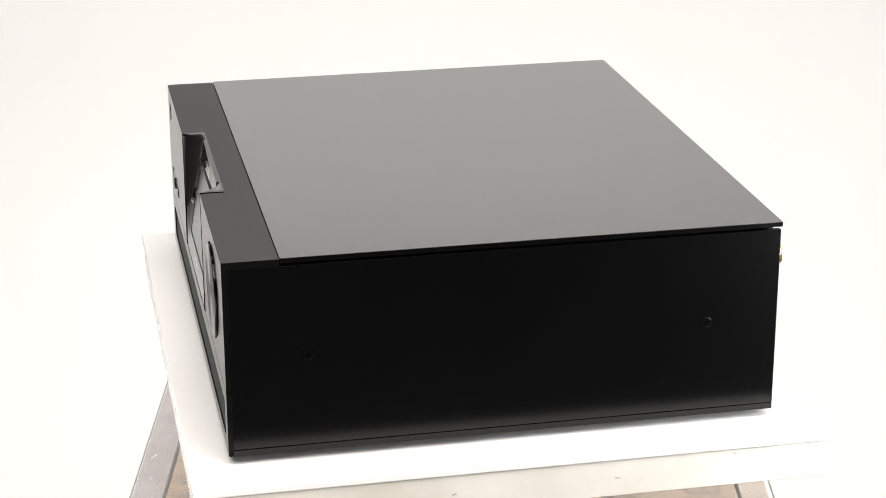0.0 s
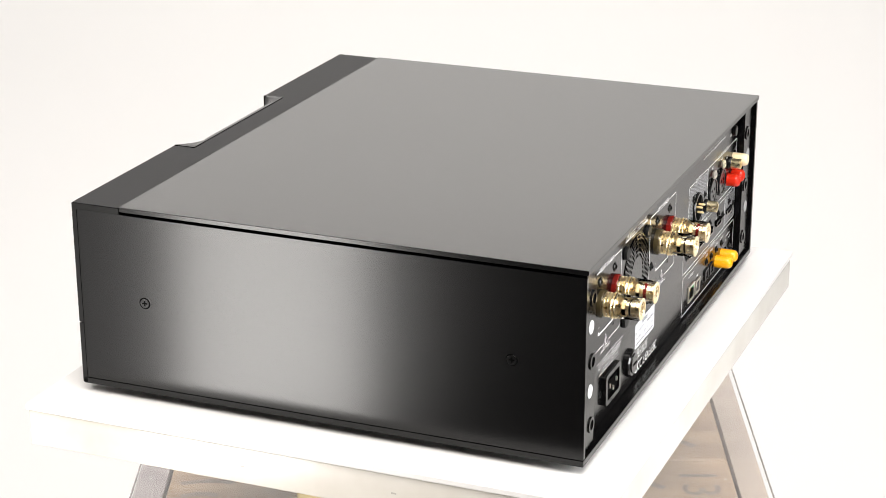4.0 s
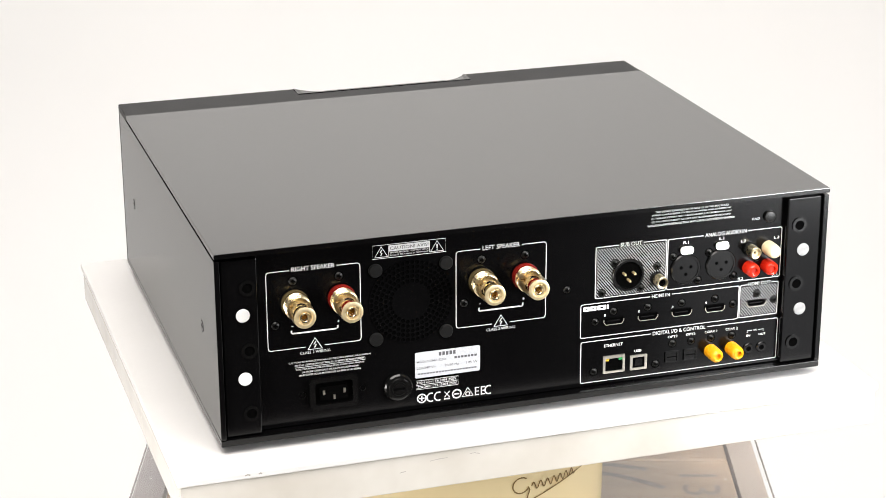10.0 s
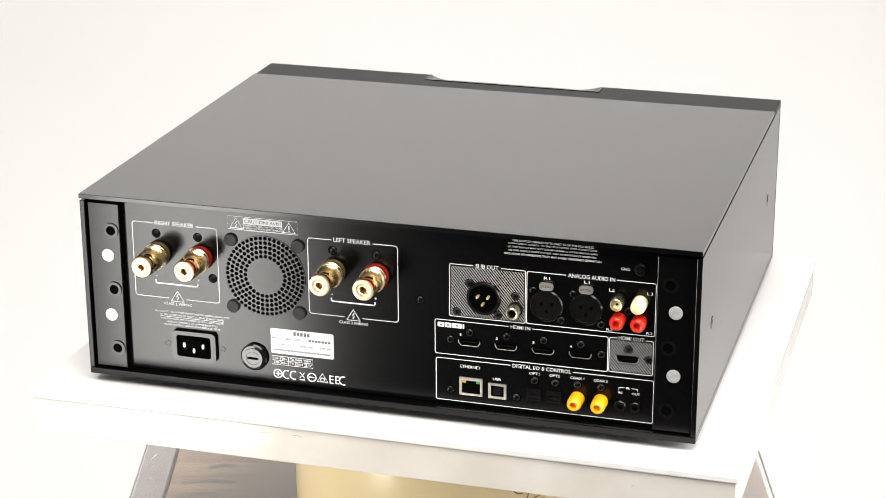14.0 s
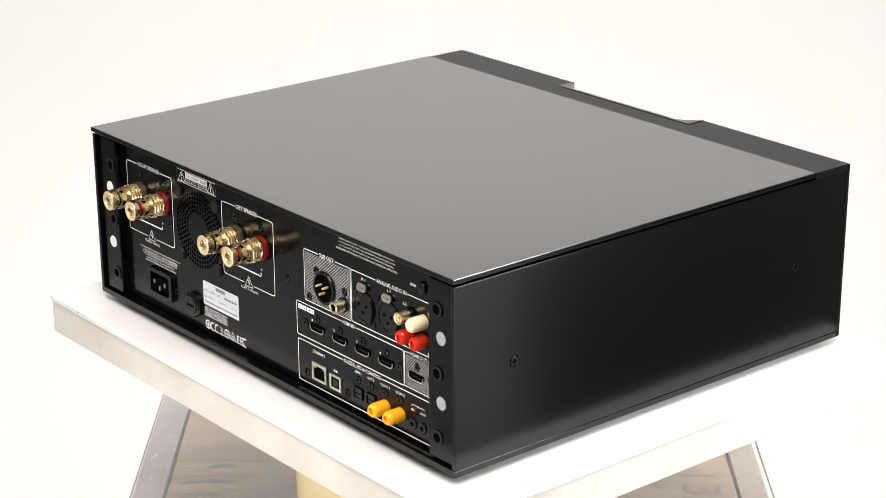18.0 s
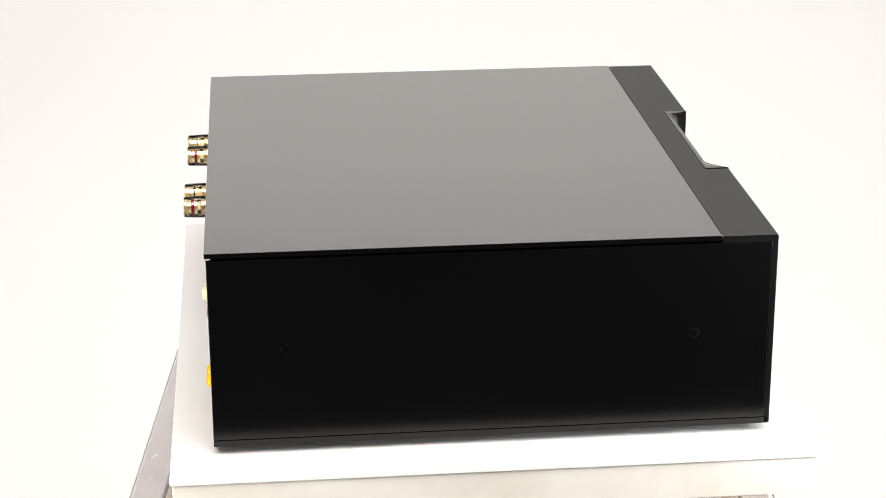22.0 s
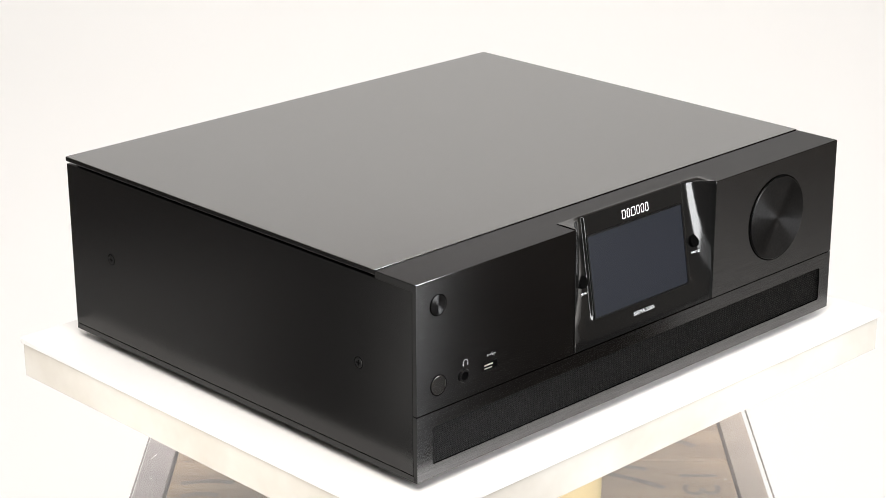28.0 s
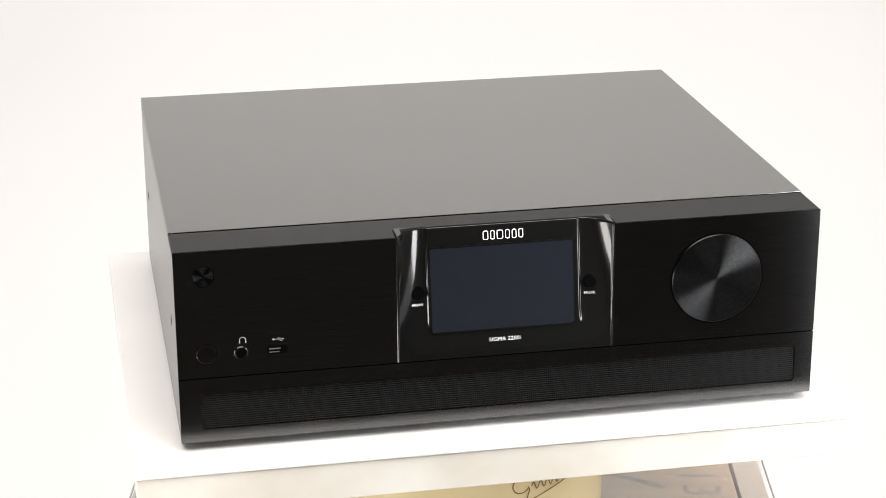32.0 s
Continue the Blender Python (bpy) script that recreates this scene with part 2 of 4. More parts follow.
def lettering(name, body, material, parent, m, width, height, label="", weight=0.004):
    """Words in the built-in font, fitted to a width and height, centred on m."""
    curve = bpy.data.curves.new(name, "FONT")
    curve.body, curve.align_x, curve.size, curve.resolution_u = body, "CENTER", 1.0, 2
    curve.offset = weight
    ob = bpy.data.objects.new(name, curve)
    scene.collection.objects.link(ob)
    data = bpy.data.meshes.new_from_object(ob.evaluated_get(bpy.context.evaluated_depsgraph_get()))
    bpy.data.objects.remove(ob)
    lo = [min(v.co[k] for v in data.vertices) for k in range(2)]
    hi = [max(v.co[k] for v in data.vertices) for k in range(2)]
    for v in data.vertices:
        v.co = ((v.co.x - (lo[0] + hi[0]) / 2) * width / (hi[0] - lo[0]), (v.co.y - (lo[1] + hi[1]) / 2) * height / (hi[1] - lo[1]), 0.00012)
    data.materials.append(material)
    return part(name, data, material, parent, label, m)


# ---- the studio ----
def sweep():
    """White paper sweep: floor, a wide curve, and the upright back."""
    prof = [(0.1, -0.848), (0.9, -0.848)]
    prof += [(0.9 + 0.7 * math.sin(radians(a)), -0.148 - 0.7 * math.cos(radians(a))) for a in range(6, 90, 6)]
    prof += [(1.6, -0.148), (1.6, 0.92)]
    bm = bmesh.new()
    rows = [[bm.verts.new((x, y, z)) for y, z in prof] for x in (-2.75, 3.0)]
    for k in range(len(prof) - 1):
        bm.faces.new((rows[0][k], rows[1][k], rows[1][k + 1], rows[0][k + 1]))
    bmesh.ops.recalc_face_normals(bm, faces=bm.faces)
    bmesh.ops.solidify(bm, geom=list(bm.faces), thickness=0.002)
    ob = part("backdrop", smooth(bm), M["paper"])
    return tagged(ob, "seamless white paper backdrop sweeping down onto the floor", "backdrop", kind="structure")


def unseen_studio_room():
    # Out-of-view walls and ceiling, added to give the glossy sides dark warm reflections.
    for name, dims, mat in (("floor", (-3.2, 3.2, -3.6, 2.2, -0.95, -0.852), "floor"), ("ceiling", (-3.2, 3.2, -3.6, 2.2, 2.8, 2.9), "room"),
                            ("wall_west", (-3.3, -3.2, -3.6, 2.2, -0.95, 2.9), "room"), ("wall_east", (3.2, 3.3, -3.6, 2.2, -0.95, 2.9), "room"),
                            ("wall_south", (-3.3, 3.3, -3.7, -3.6, -0.95, 2.9), "room"), ("wall_north", (-3.3, 3.3, 2.2, 2.3, -0.95, 2.9), "room")):
        tagged(part(name, box(*dims), M[mat]), "plain " + ("dark" if mat == "floor" else "grey") + " studio " + name.split("_")[0], name.split("_")[0], kind="structure")


sweep()
unseen_studio_room()


# ---- the stand below ----
TABLE = -0.208          # top of the crate's boards
DRUM_X = -0.002


def crate_stand():
    crate = new("wooden_crate_stand")
    crate.location = (0, 0, -0.85)
    tagged(crate, "weathered brown wooden crate stand with stencilled marks and a clear cover", "stand")
    z = TABLE + 0.85
    widths = [0.112, 0.124, 0.118, 0.130, 0.126]
    y = -0.19
    for k, w in enumerate(widths):
        bm = box(-0.240, 0.240, y + 0.0008, y + w - 0.0008, z - 0.018, z, 0.0012, 1)
        part("board", bm, M["wood"], crate)
        y += w
    for s in (-1, 1):
        part("side_rail", box(*((-0.2685, -0.2425) if s < 0 else (0.2425, 0.2655)), -0.19, 0.42, 0.0, z + 0.0006, 0.0009), M["greywood" if s < 0 else "brownwood"], crate, "grey-stained side rail" if s < 0 else "greyish brown side rail")
    part("front_panel", box(-0.240, 0.240, -0.189, -0.175, 0.0, z - 0.019, 0.001), M["wood"], crate)
    part("back_panel", box(-0.240, 0.240, 0.405, 0.419, 0.0, z - 0.019, 0.001), M["wood"], crate)
    cover = part("cover_sheet", box(-0.2697, 0.2697, -0.194, 0.424, z + 0.001, z + 0.008, 0.0012), M["glass"], crate, "clear acrylic cover sheet")
    cover.visible_shadow = False
    for x, y, l, a in ((-0.259, 0.165, 0.010, 70), (-0.252, 0.205, 0.006, 20), (-0.256, 0.122, 0.004, -40), (0.232, 0.118, 0.002, 0), (0.118, 0.142, 0.003, 30), (0.195, 0.205, 0.004, -20)):
        c, q = math.cos(radians(a)) * l / 2, math.sin(radians(a)) * l / 2
        part("scratch", add_strip(bmesh.new(), [(x - c, y - q), (x, y + 0.0003), (x + c, y + q)], 0.0007, 0, z + 0.0081), M["ink"], cover, "fine white scratch")
    turn = Matrix.Rotation(radians(-90), 4, "Z")
    lettering("stencil", "13", M["stencil"], crate, Matrix.Translation((0.211, 0.115, z + 0.0002)) @ turn, 0.040, 0.033, "faded dark stencilled number")
    for u, v, a, w in ((-0.212, 0.096, 3, 0.032), (-0.208, 0.120, 3, 0.045), (-0.198, 0.150, 8, 0.022), (0.138, 0.150, -10, 0.06), (0.150, 0.125, -28, 0.06), (0.205, 0.195, -30, 0.018)):
        arc = [(u + w * (q / 8 - 0.5), v + 0.004 * math.sin(math.pi * q / 8) + w * (q / 8 - 0.5) * math.tan(radians(a))) for q in range(9)]
        part("stencil_mark", add_strip(bmesh.new(), arc, 0.007, 0, z + 0.0002), M["stencil"], crate, "faded dark stencil stroke")


def drum_turntable():
    drum = new("display_turntable")
    drum.location = (DRUM_X, 0, TABLE + 0.008)
    tagged(drum, "round cream enamelled motor turntable with bronze script", "turntable")
    h = 0.158
    part("housing", lathe([(0.0, 0.0), (0.108, 0.0), (0.115, 0.003), (0.1185, 0.010), (0.1195, 0.06), (0.1205, h - 0.008), (0.118, h - 0.002), (0.113, h), (0.0, h)], 96), M["drum"], drum)
    script = bmesh.new()

    def stroke(pts, width):
        rows = []
        for k, (a, z) in enumerate(pts):
            p, q = pts[max(k - 1, 0)], pts[min(k + 1, len(pts) - 1)]
            d = Vector(((q[0] - p[0]) * 0.0021, q[1] - p[1])).normalized()
            s = Vector((-d.y, d.x)) * width / 2
            pair = []
            for e in (1, -1):
                w, zz = radians(a) + e * s.x / 0.1208, z - TABLE - 0.008 + e * s.y
                pair.append(script.verts.new((0.1208 * math.sin(w), -0.1208 * math.cos(w), zz)))
            rows.append(pair)
        for a, b in zip(rows, rows[1:]):
            script.faces.new((a[0], a[1], b[1], b[0]))

    # a looping flourish, then a run of shrinking waves, and the swash underneath
    stroke([(25.8 + 3.2 * math.cos(radians(w)), -0.0925 + 0.0062 * math.sin(radians(w))) for w in range(50, 330, 12)], 0.0011)
    stroke([(28.6, -0.0945), (29.2, -0.0975), (28.2, -0.1035), (26.5, -0.108)], 0.0011)
    stroke([(30 + q * 0.26, -0.0950 + 0.0028 * math.sin(q * 0.55)) for q in range(80)], 0.0009)
    stroke([(26.0 + q * 1.2, -0.108 + 0.0075 * math.sin(math.pi * q / 52) + 0.00022 * q) for q in range(27)], 0.0010)
    part("script", script, M["script"], drum, "bronze handwritten-style script strokes")
    part("spindle", lathe([(0.03, h), (0.03, h + 0.0032), (0.0, h + 0.0032)], 32), M["steel"], drum)


# ---- the turning board ----
def display_board():
    board = new("display_board")
    tagged(board, "white rectangular display board on a clear acrylic slab on a turntable", "board")
    part("slab", box(-0.2495, 0.2485, -0.2165, 0.2045, -0.0390, -0.01285, 0.0006), M["slab"], board, "clear acrylic slab")
    part("top_sheet", box(-0.251, 0.250, -0.218, 0.206, -0.0126, -0.0080, 0.0006, 1), M["sheet"], board, "matt white sheet")
    for u, v, w, a in ((0.075, -0.0190, 0.012, 4), (0.050, -0.0178, 0.007, -6), (-0.182, -0.024, 0.0016, 20), (0.10, -0.0245, 0.004, 8)):
        one = add_strip(bmesh.new(), [(-u - w / 2, v), (-u, v + w * 0.06), (-u + w / 2, v + w * math.tan(radians(a)))], 0.0005, 0, 0.0)
        part("scuff", one, M["scuff"], board, "small grey scuffs", Matrix.Translation((0, 0.2047, 0)) @ REAR_TURN)
    for u, v, w, a in ((0.06, -0.026, 0.0018, 0), (-0.05, -0.027, 0.0015, 30), (0.14, -0.016, 0.0012, 0)):
        one = add_strip(bmesh.new(), [(u - w, v), (u + w, v + w * math.tan(radians(a)))], 0.0012, 0, 0.0)
        part("scuff", one, M["scuff"], board, "small grey scuffs", Matrix.Translation((0.2487, 0, 0)) @ SIDE_TURN[1])
    for x, w in ((0.2045, 0.0034), (0.1962, 0.0022)):
        one = add_strip(bmesh.new(), [(-w / 2, 0.0), (0.0, 0.0005), (w / 2, -0.0002)], 0.0009, 0, 0.0)
        part("nick", one, M["scuff"], board, "small brownish nick", Matrix.Translation((x, 0.2063, -0.0098)) @ REAR_TURN)
    return board


# ---- the amplifier ----
X0, X1, YF, YR, YB, H = -0.2179, 0.2152, -0.1918, 0.1695, 0.1777, 0.1320
REAR_TURN = Matrix(((-1, 0, 0, 0), (0, 0, 1, 0), (0, 1, 0, 0), (0, 0, 0, 1)))
FRONT_TURN = Matrix(((1, 0, 0, 0), (0, 0, -1, 0), (0, 1, 0, 0), (0, 0, 0, 1)))
SIDE_TURN = {1: Matrix(((0, 0, 1, 0), (1, 0, 0, 0), (0, 1, 0, 0), (0, 0, 0, 1))), -1: Matrix(((0, 0, -1, 0), (-1, 0, 0, 0), (0, 1, 0, 0), (0, 0, 0, 1)))}


def on_rear(x, z, n=0.0):
    return Matrix.Translation((x, YR + n, z)) @ REAR_TURN


def on_front(x, z, n=0.0):
    return Matrix.Translation((x, YF - n, z)) @ FRONT_TURN


def on_side(s, y, z, n=0.0):
    return Matrix.Translation(((X1 if s > 0 else X0) + s * n, y, z)) @ SIDE_TURN[s]


BAY0, BAY1 = -0.0738, 0.0726      # the display bay, from side to side
BAY_LOW = 0.0445


def bay_depth(x, z):
    """How far the scooped bay lies behind the front plane."""
    mid, half = (BAY0 + BAY1) / 2, (BAY1 - BAY0) / 2
    wide = half - 0.0508                       # the troughs on either side of the screen plate
    q = min(max((half - abs(x - mid) - 0.0003) / wide, 0), 1)
    lean = 0.0136 / (H - 0.0490) * ((z - 0.0490) + math.hypot(z - 0.0490, 0.004)) / 2
    a = wide / 2
    low = 0.0560 + a - math.sqrt(max(a * a - (q * wide - a) ** 2, 0))
    f = min(max((z - low) / 0.009, 0), 1)
    f = f * f * (3 - 2 * f)
    ramp = q / 0.91 if q < 0.91 else 0.5 + 0.5 * math.cos(math.pi * (q - 0.91) / 0.09)
    bead = 0.0006 * math.exp(-(((half - abs(x - mid)) - 0.0007) / 0.0005) ** 2)
    return 0.0001 - bead + lean * (1 - (1 - q) ** 2.2) + 0.0013 * f * ramp


def damped_ends(ob):
    """Gives a brushed panel's ends the matt black mesh finish, to damp their highlight."""
    ob.data.materials.append(M["mesh"])
    for f in ob.data.polygons:
        f.material_index = 1 if abs(f.normal.x) > 0.6 else 0
    return ob


def amplifier():
    amp = new("stereo_amplifier")
    tagged(amp, "black stereo amplifier with a front display and gold rear terminals", "amplifier")
    c = M["case"]
    part("bottom_plate", box(X0, X1, YF + 0.0006, YB, -0.0016, 0.0028, 0.0003), c, amp)
    for s, x0, x1 in ((-1, X0, X0 + 0.0035), (1, X1 - 0.0035, X1)):
        side = part("side_panel", box(x0, x1, YF + 0.0037, YB, 0.0032, 0.1274, 0.0003), c, amp)
        for y in (-0.1385, 0.1285):
            flush_screw(side, on_side(s, y, 0.0655), 0.0042)
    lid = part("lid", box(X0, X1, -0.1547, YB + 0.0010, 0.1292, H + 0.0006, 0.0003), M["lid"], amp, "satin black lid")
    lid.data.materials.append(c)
    # Edges and underside get the duller case finish, which dims their reflected line.
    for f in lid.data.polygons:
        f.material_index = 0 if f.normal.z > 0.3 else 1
    part("chassis", box(X0 + 0.004, X1 - 0.004, YF + 0.020, YR - 0.003, 0.0036, 0.1288), M["hole"], amp)
    # fascia: an L-shaped front and top on either side of the bay
    bm = prism([(X0, YF), (BAY0 - 0.0002, YF), (BAY0 - 0.0002, -0.1747), (BAY1 + 0.0002, -0.1747), (BAY1 + 0.0002, YF), (X1, YF), (X1, -0.1551), (X0, -0.1551)], 0.1272, H)
    rim = [e for e in bm.edges if all(v.co.z > H - 1e-6 for v in e.verts)]
    bmesh.ops.bevel(bm, geom=rim, offset=0.0004, segments=2, affect="EDGES")
    for x0, x1 in ((X0, BAY0 - 0.0002), (BAY1 + 0.0002, X1)):
        add_box(bm, x0, x1, YF, YF + 0.0034, BAY_LOW, 0.1272)
    damped_ends(part("fascia", bm, M["brushed"], amp, "brushed black aluminium front panel"))
    # lower front: a frame round the vent
    g0, g1, h0, h1 = -0.2046, 0.2030, 0.0078, 0.0336
    bm = frame_ring(rounded(X0, -0.0010, X1, 0.0437, 0.0002), rounded(g0, h0, g1, h1, 0.0020), -0.0034, 0.0)
    bmesh.ops.transform(bm, matrix=Matrix.Translation((0, YF, 0)) @ FRONT_TURN, verts=bm.verts)
    lower = damped_ends(part("lower_fascia", bm, M["brushed"], amp, "brushed black lower front panel"))
    # A near-black sheet stands in for the shade behind the vent.
    part("vent_back", box(g0 - 0.001, g1 + 0.001, YF + 0.0036, YF + 0.0046, h0 - 0.001, h1 + 0.001), M["hole"], lower)
    rib = bar = None
    for k in range(17):
        m = Matrix.Translation(((g0 + g1) / 2, YF + 0.0014, h0 + 0.0008 + k * (h1 - h0 - 0.0016) / 16))
        if rib is None:
            bm = bmesh.new()
            bmesh.ops.create_cone(bm, segments=8, radius1=0.00042, radius2=0.00042, depth=g1 - g0, cap_ends=True, matrix=Matrix.Rotation(radians(90), 4, "Y"))
            rib = part("vent_rib", smooth(bm, 60), M["mesh"], lower, "", m)
        else:
            part("vent_rib", rib.data, None, lower, "", m)
    bm = bmesh.new()
    count = 284
    for k in range(count):
        x = g0 + (g1 - g0) * (k + 0.5) / count
        add_box(bm, x - 0.00026, x + 0.00026, YF + 0.0012, YF + 0.0018, h0, h1)
    tagged(part("vent_mesh", bm, M["mesh"], lower), kind="stuff")
    part("groove", box(X0 + 0.001, X1 - 0.001, YF + 0.0014, YF + 0.0034, 0.0436, 0.0446), M["hole"], amp)
    # feet
    foot = None
    for x in (-0.165, 0.162):
        for y in (-0.135, 0.125):
            m = Matrix.Translation((x, y, -0.0080))
            if foot is None:
                foot = part("foot", lathe([(0.0, 0.0), (0.019, 0.0), (0.02, 0.001), (0.02, 0.0064), (0.0, 0.0064)]), M["rubber"], amp, "black rubber foot", m)
            else:
                part("foot", foot.data, None, amp, "black rubber foot", m)
    # rear panel and its corner brackets
    part("rear_panel", box(X0 + 0.004, X1 - 0.004, YR - 0.002, YR, 0.0036, 0.1290), M["rear"], amp, "matt black rear panel")
    for s, x0, x1 in ((1, 0.1872, 0.2106), (-1, -0.2138, -0.1886)):
        rail = part("corner_bracket", box(x0, x1, YR + 0.0002, 0.1751, 0.0040, 0.1262, 0.0006), M["rear"], amp)
        for z in (0.1066, 0.0632, 0.0190):
            part("bracket_hole", frame_ring([(0.0054 * math.cos(a / 24 * math.tau), 0.0054 * math.sin(a / 24 * math.tau)) for a in range(24)],
                                            [(0.0034 * math.cos(a / 24 * math.tau), 0.0034 * math.sin(a / 24 * math.tau)) for a in range(24)], 0.0, 0.0009), M["plastic"], rail, "", on_rear(0.1938 if s > 0 else -0.1975, z, 0.0056))
            part("hole_bottom", lathe([(0.0036, 0.0001), (0.0, 0.0001)], 20), M["hole"], rail, "", on_rear(0.1938 if s > 0 else -0.1975, z, 0.0056))
        for z in (0.0880, 0.0438):
            part("hole_plug", lathe([(0.0046, 0.0), (0.0046, 0.0003), (0.0042, 0.0006), (0.0, 0.0006)], 24), M["whitedot" if s > 0 else "greydot"], rail, "round white plug" if s > 0 else "round greyish plug", on_rear(0.1972 if s > 0 else -0.2014, z, 0.0056))
    return amp


SCREWS = {}


def screw_head(parent, m, r=0.0022, name="screw"):
    """A domed black screw with a cross recess."""
    if r not in SCREWS:
        bm = add_lathe(bmesh.new(), [(r, 0.0), (r, 0.0003), (r * 0.86, r * 0.28), (r * 0.5, r * 0.42), (0.0, r * 0.45)], 20)
        bmesh.ops.recalc_face_normals(bm, faces=bm.faces)
        smooth(bm)
        for a in (0, 1):
            w, l = r * 0.13, r * 0.55
            q = (w, l) if a else (l, w)
            add_box(bm, -q[0], q[0], -q[1], q[1], r * 0.36, r * 0.50)
        add_lathe(bm, [(r * 1.22, 0.0001), (r, 0.0001)], 20)
        data = bpy.data.meshes.new("screw")
        bm.to_mesh(data)
        bm.free()
        data.materials.append(M["screw"])
        data.materials.append(M["hole"])
        for p in data.polygons:
            if len(p.vertices) == 4 and not p.use_smooth:
                p.material_index = 1
        SCREWS[r] = data
    return part(name, SCREWS[r], None, parent, "", m)


def flush_screw(parent, m, r):
    """A countersunk screw in the case's own finish, with a dark seam and a cross recess."""
    head = add_lathe(bmesh.new(), [(r * 0.84, 0.0), (r * 0.82, 0.00012), (r * 0.76, 0.00022), (0.0, 0.00022)], 28)
    bmesh.ops.recalc_face_normals(head, faces=head.faces)
    ob = part("screw", head, M["case"], parent, "", m)
    part("screw_seam", lathe([(r, 0.00006), (r * 0.80, 0.00006)], 28), M["hole"], ob)
    bm = bmesh.new()
    for w, l in ((r * 0.11, r * 0.46), (r * 0.46, r * 0.11)):
        add_box(bm, -w, w, -l, l, 0.0001, 0.00030)
    part("screw_cross", bm, M["hole"], ob)
    return ob


# ---- front of the amplifier ----
def bay_insert(amp):
    """Glossy scooped surround of the display, with its rim on the top."""
    bm = bmesh.new()
    w = (BAY1 - BAY0) / 2 - 0.0508
    steps = [0, 0.0002, 0.0004, 0.0006, 0.0008, 0.00135, 0.0017] + [0.0003 + w * k / 26 for k in range(1, 27)]
    steps += [steps[-1] - w * 0.09, steps[-1] - w * 0.06, steps[-1] - w * 0.02, steps[-1] + 0.001]
    steps.sort()
    xs = [BAY0 + e for e in steps] + [BAY0 + w + 0.001 + (BAY1 - BAY0 - 2 * w - 0.002) * k / 12 for k in range(1, 12)] + [BAY1 - e for e in reversed(steps)]
    nx, nz = len(xs) - 1, 48
    zs = [BAY_LOW + (H - BAY_LOW) * k / nz for k in range(nz + 1)]
    grid = [[bm.verts.new((x, YF + bay_depth(x, z), z)) for x in xs] for z in zs]
    for a, b in zip(grid, grid[1:]):
        for k in range(nx):
            bm.faces.new((a[k], a[k + 1], b[k + 1], b[k]))
    rim = [bm.verts.new((x, YF + bay_depth(x, H) + 0.0005, H + 0.0004)) for x in xs]
    back = [bm.verts.new((x, -0.1749, H + 0.0004)) for x in xs]
    low = [bm.verts.new((x, -0.1749, H - 0.003)) for x in xs]
    for k in range(nx):
        bm.faces.new((grid[-1][k], grid[-1][k + 1], rim[k + 1], rim[k]))
        bm.faces.new((rim[k], rim[k + 1], back[k + 1], back[k]))
        bm.faces.new((back[k], back[k + 1], low[k + 1], low[k]))
    bmesh.ops.recalc_face_normals(bm, faces=bm.faces)
    return part("display_surround", smooth(bm, 50), M["gloss"], amp, "glossy black scooped display surround")


def on_bay(x, z, n=0.0):
    """On the leaning face of the display bay."""
    a = math.atan(0.0136 / (H - 0.0490))
    y = YF + 0.0001 + 0.0136 * (z - 0.0490) / (H - 0.0490)
    return Matrix.Translation((x, y, z)) @ Matrix.Rotation(-a, 4, "X") @ FRONT_TURN @ Matrix.Translation((0, 0, n))


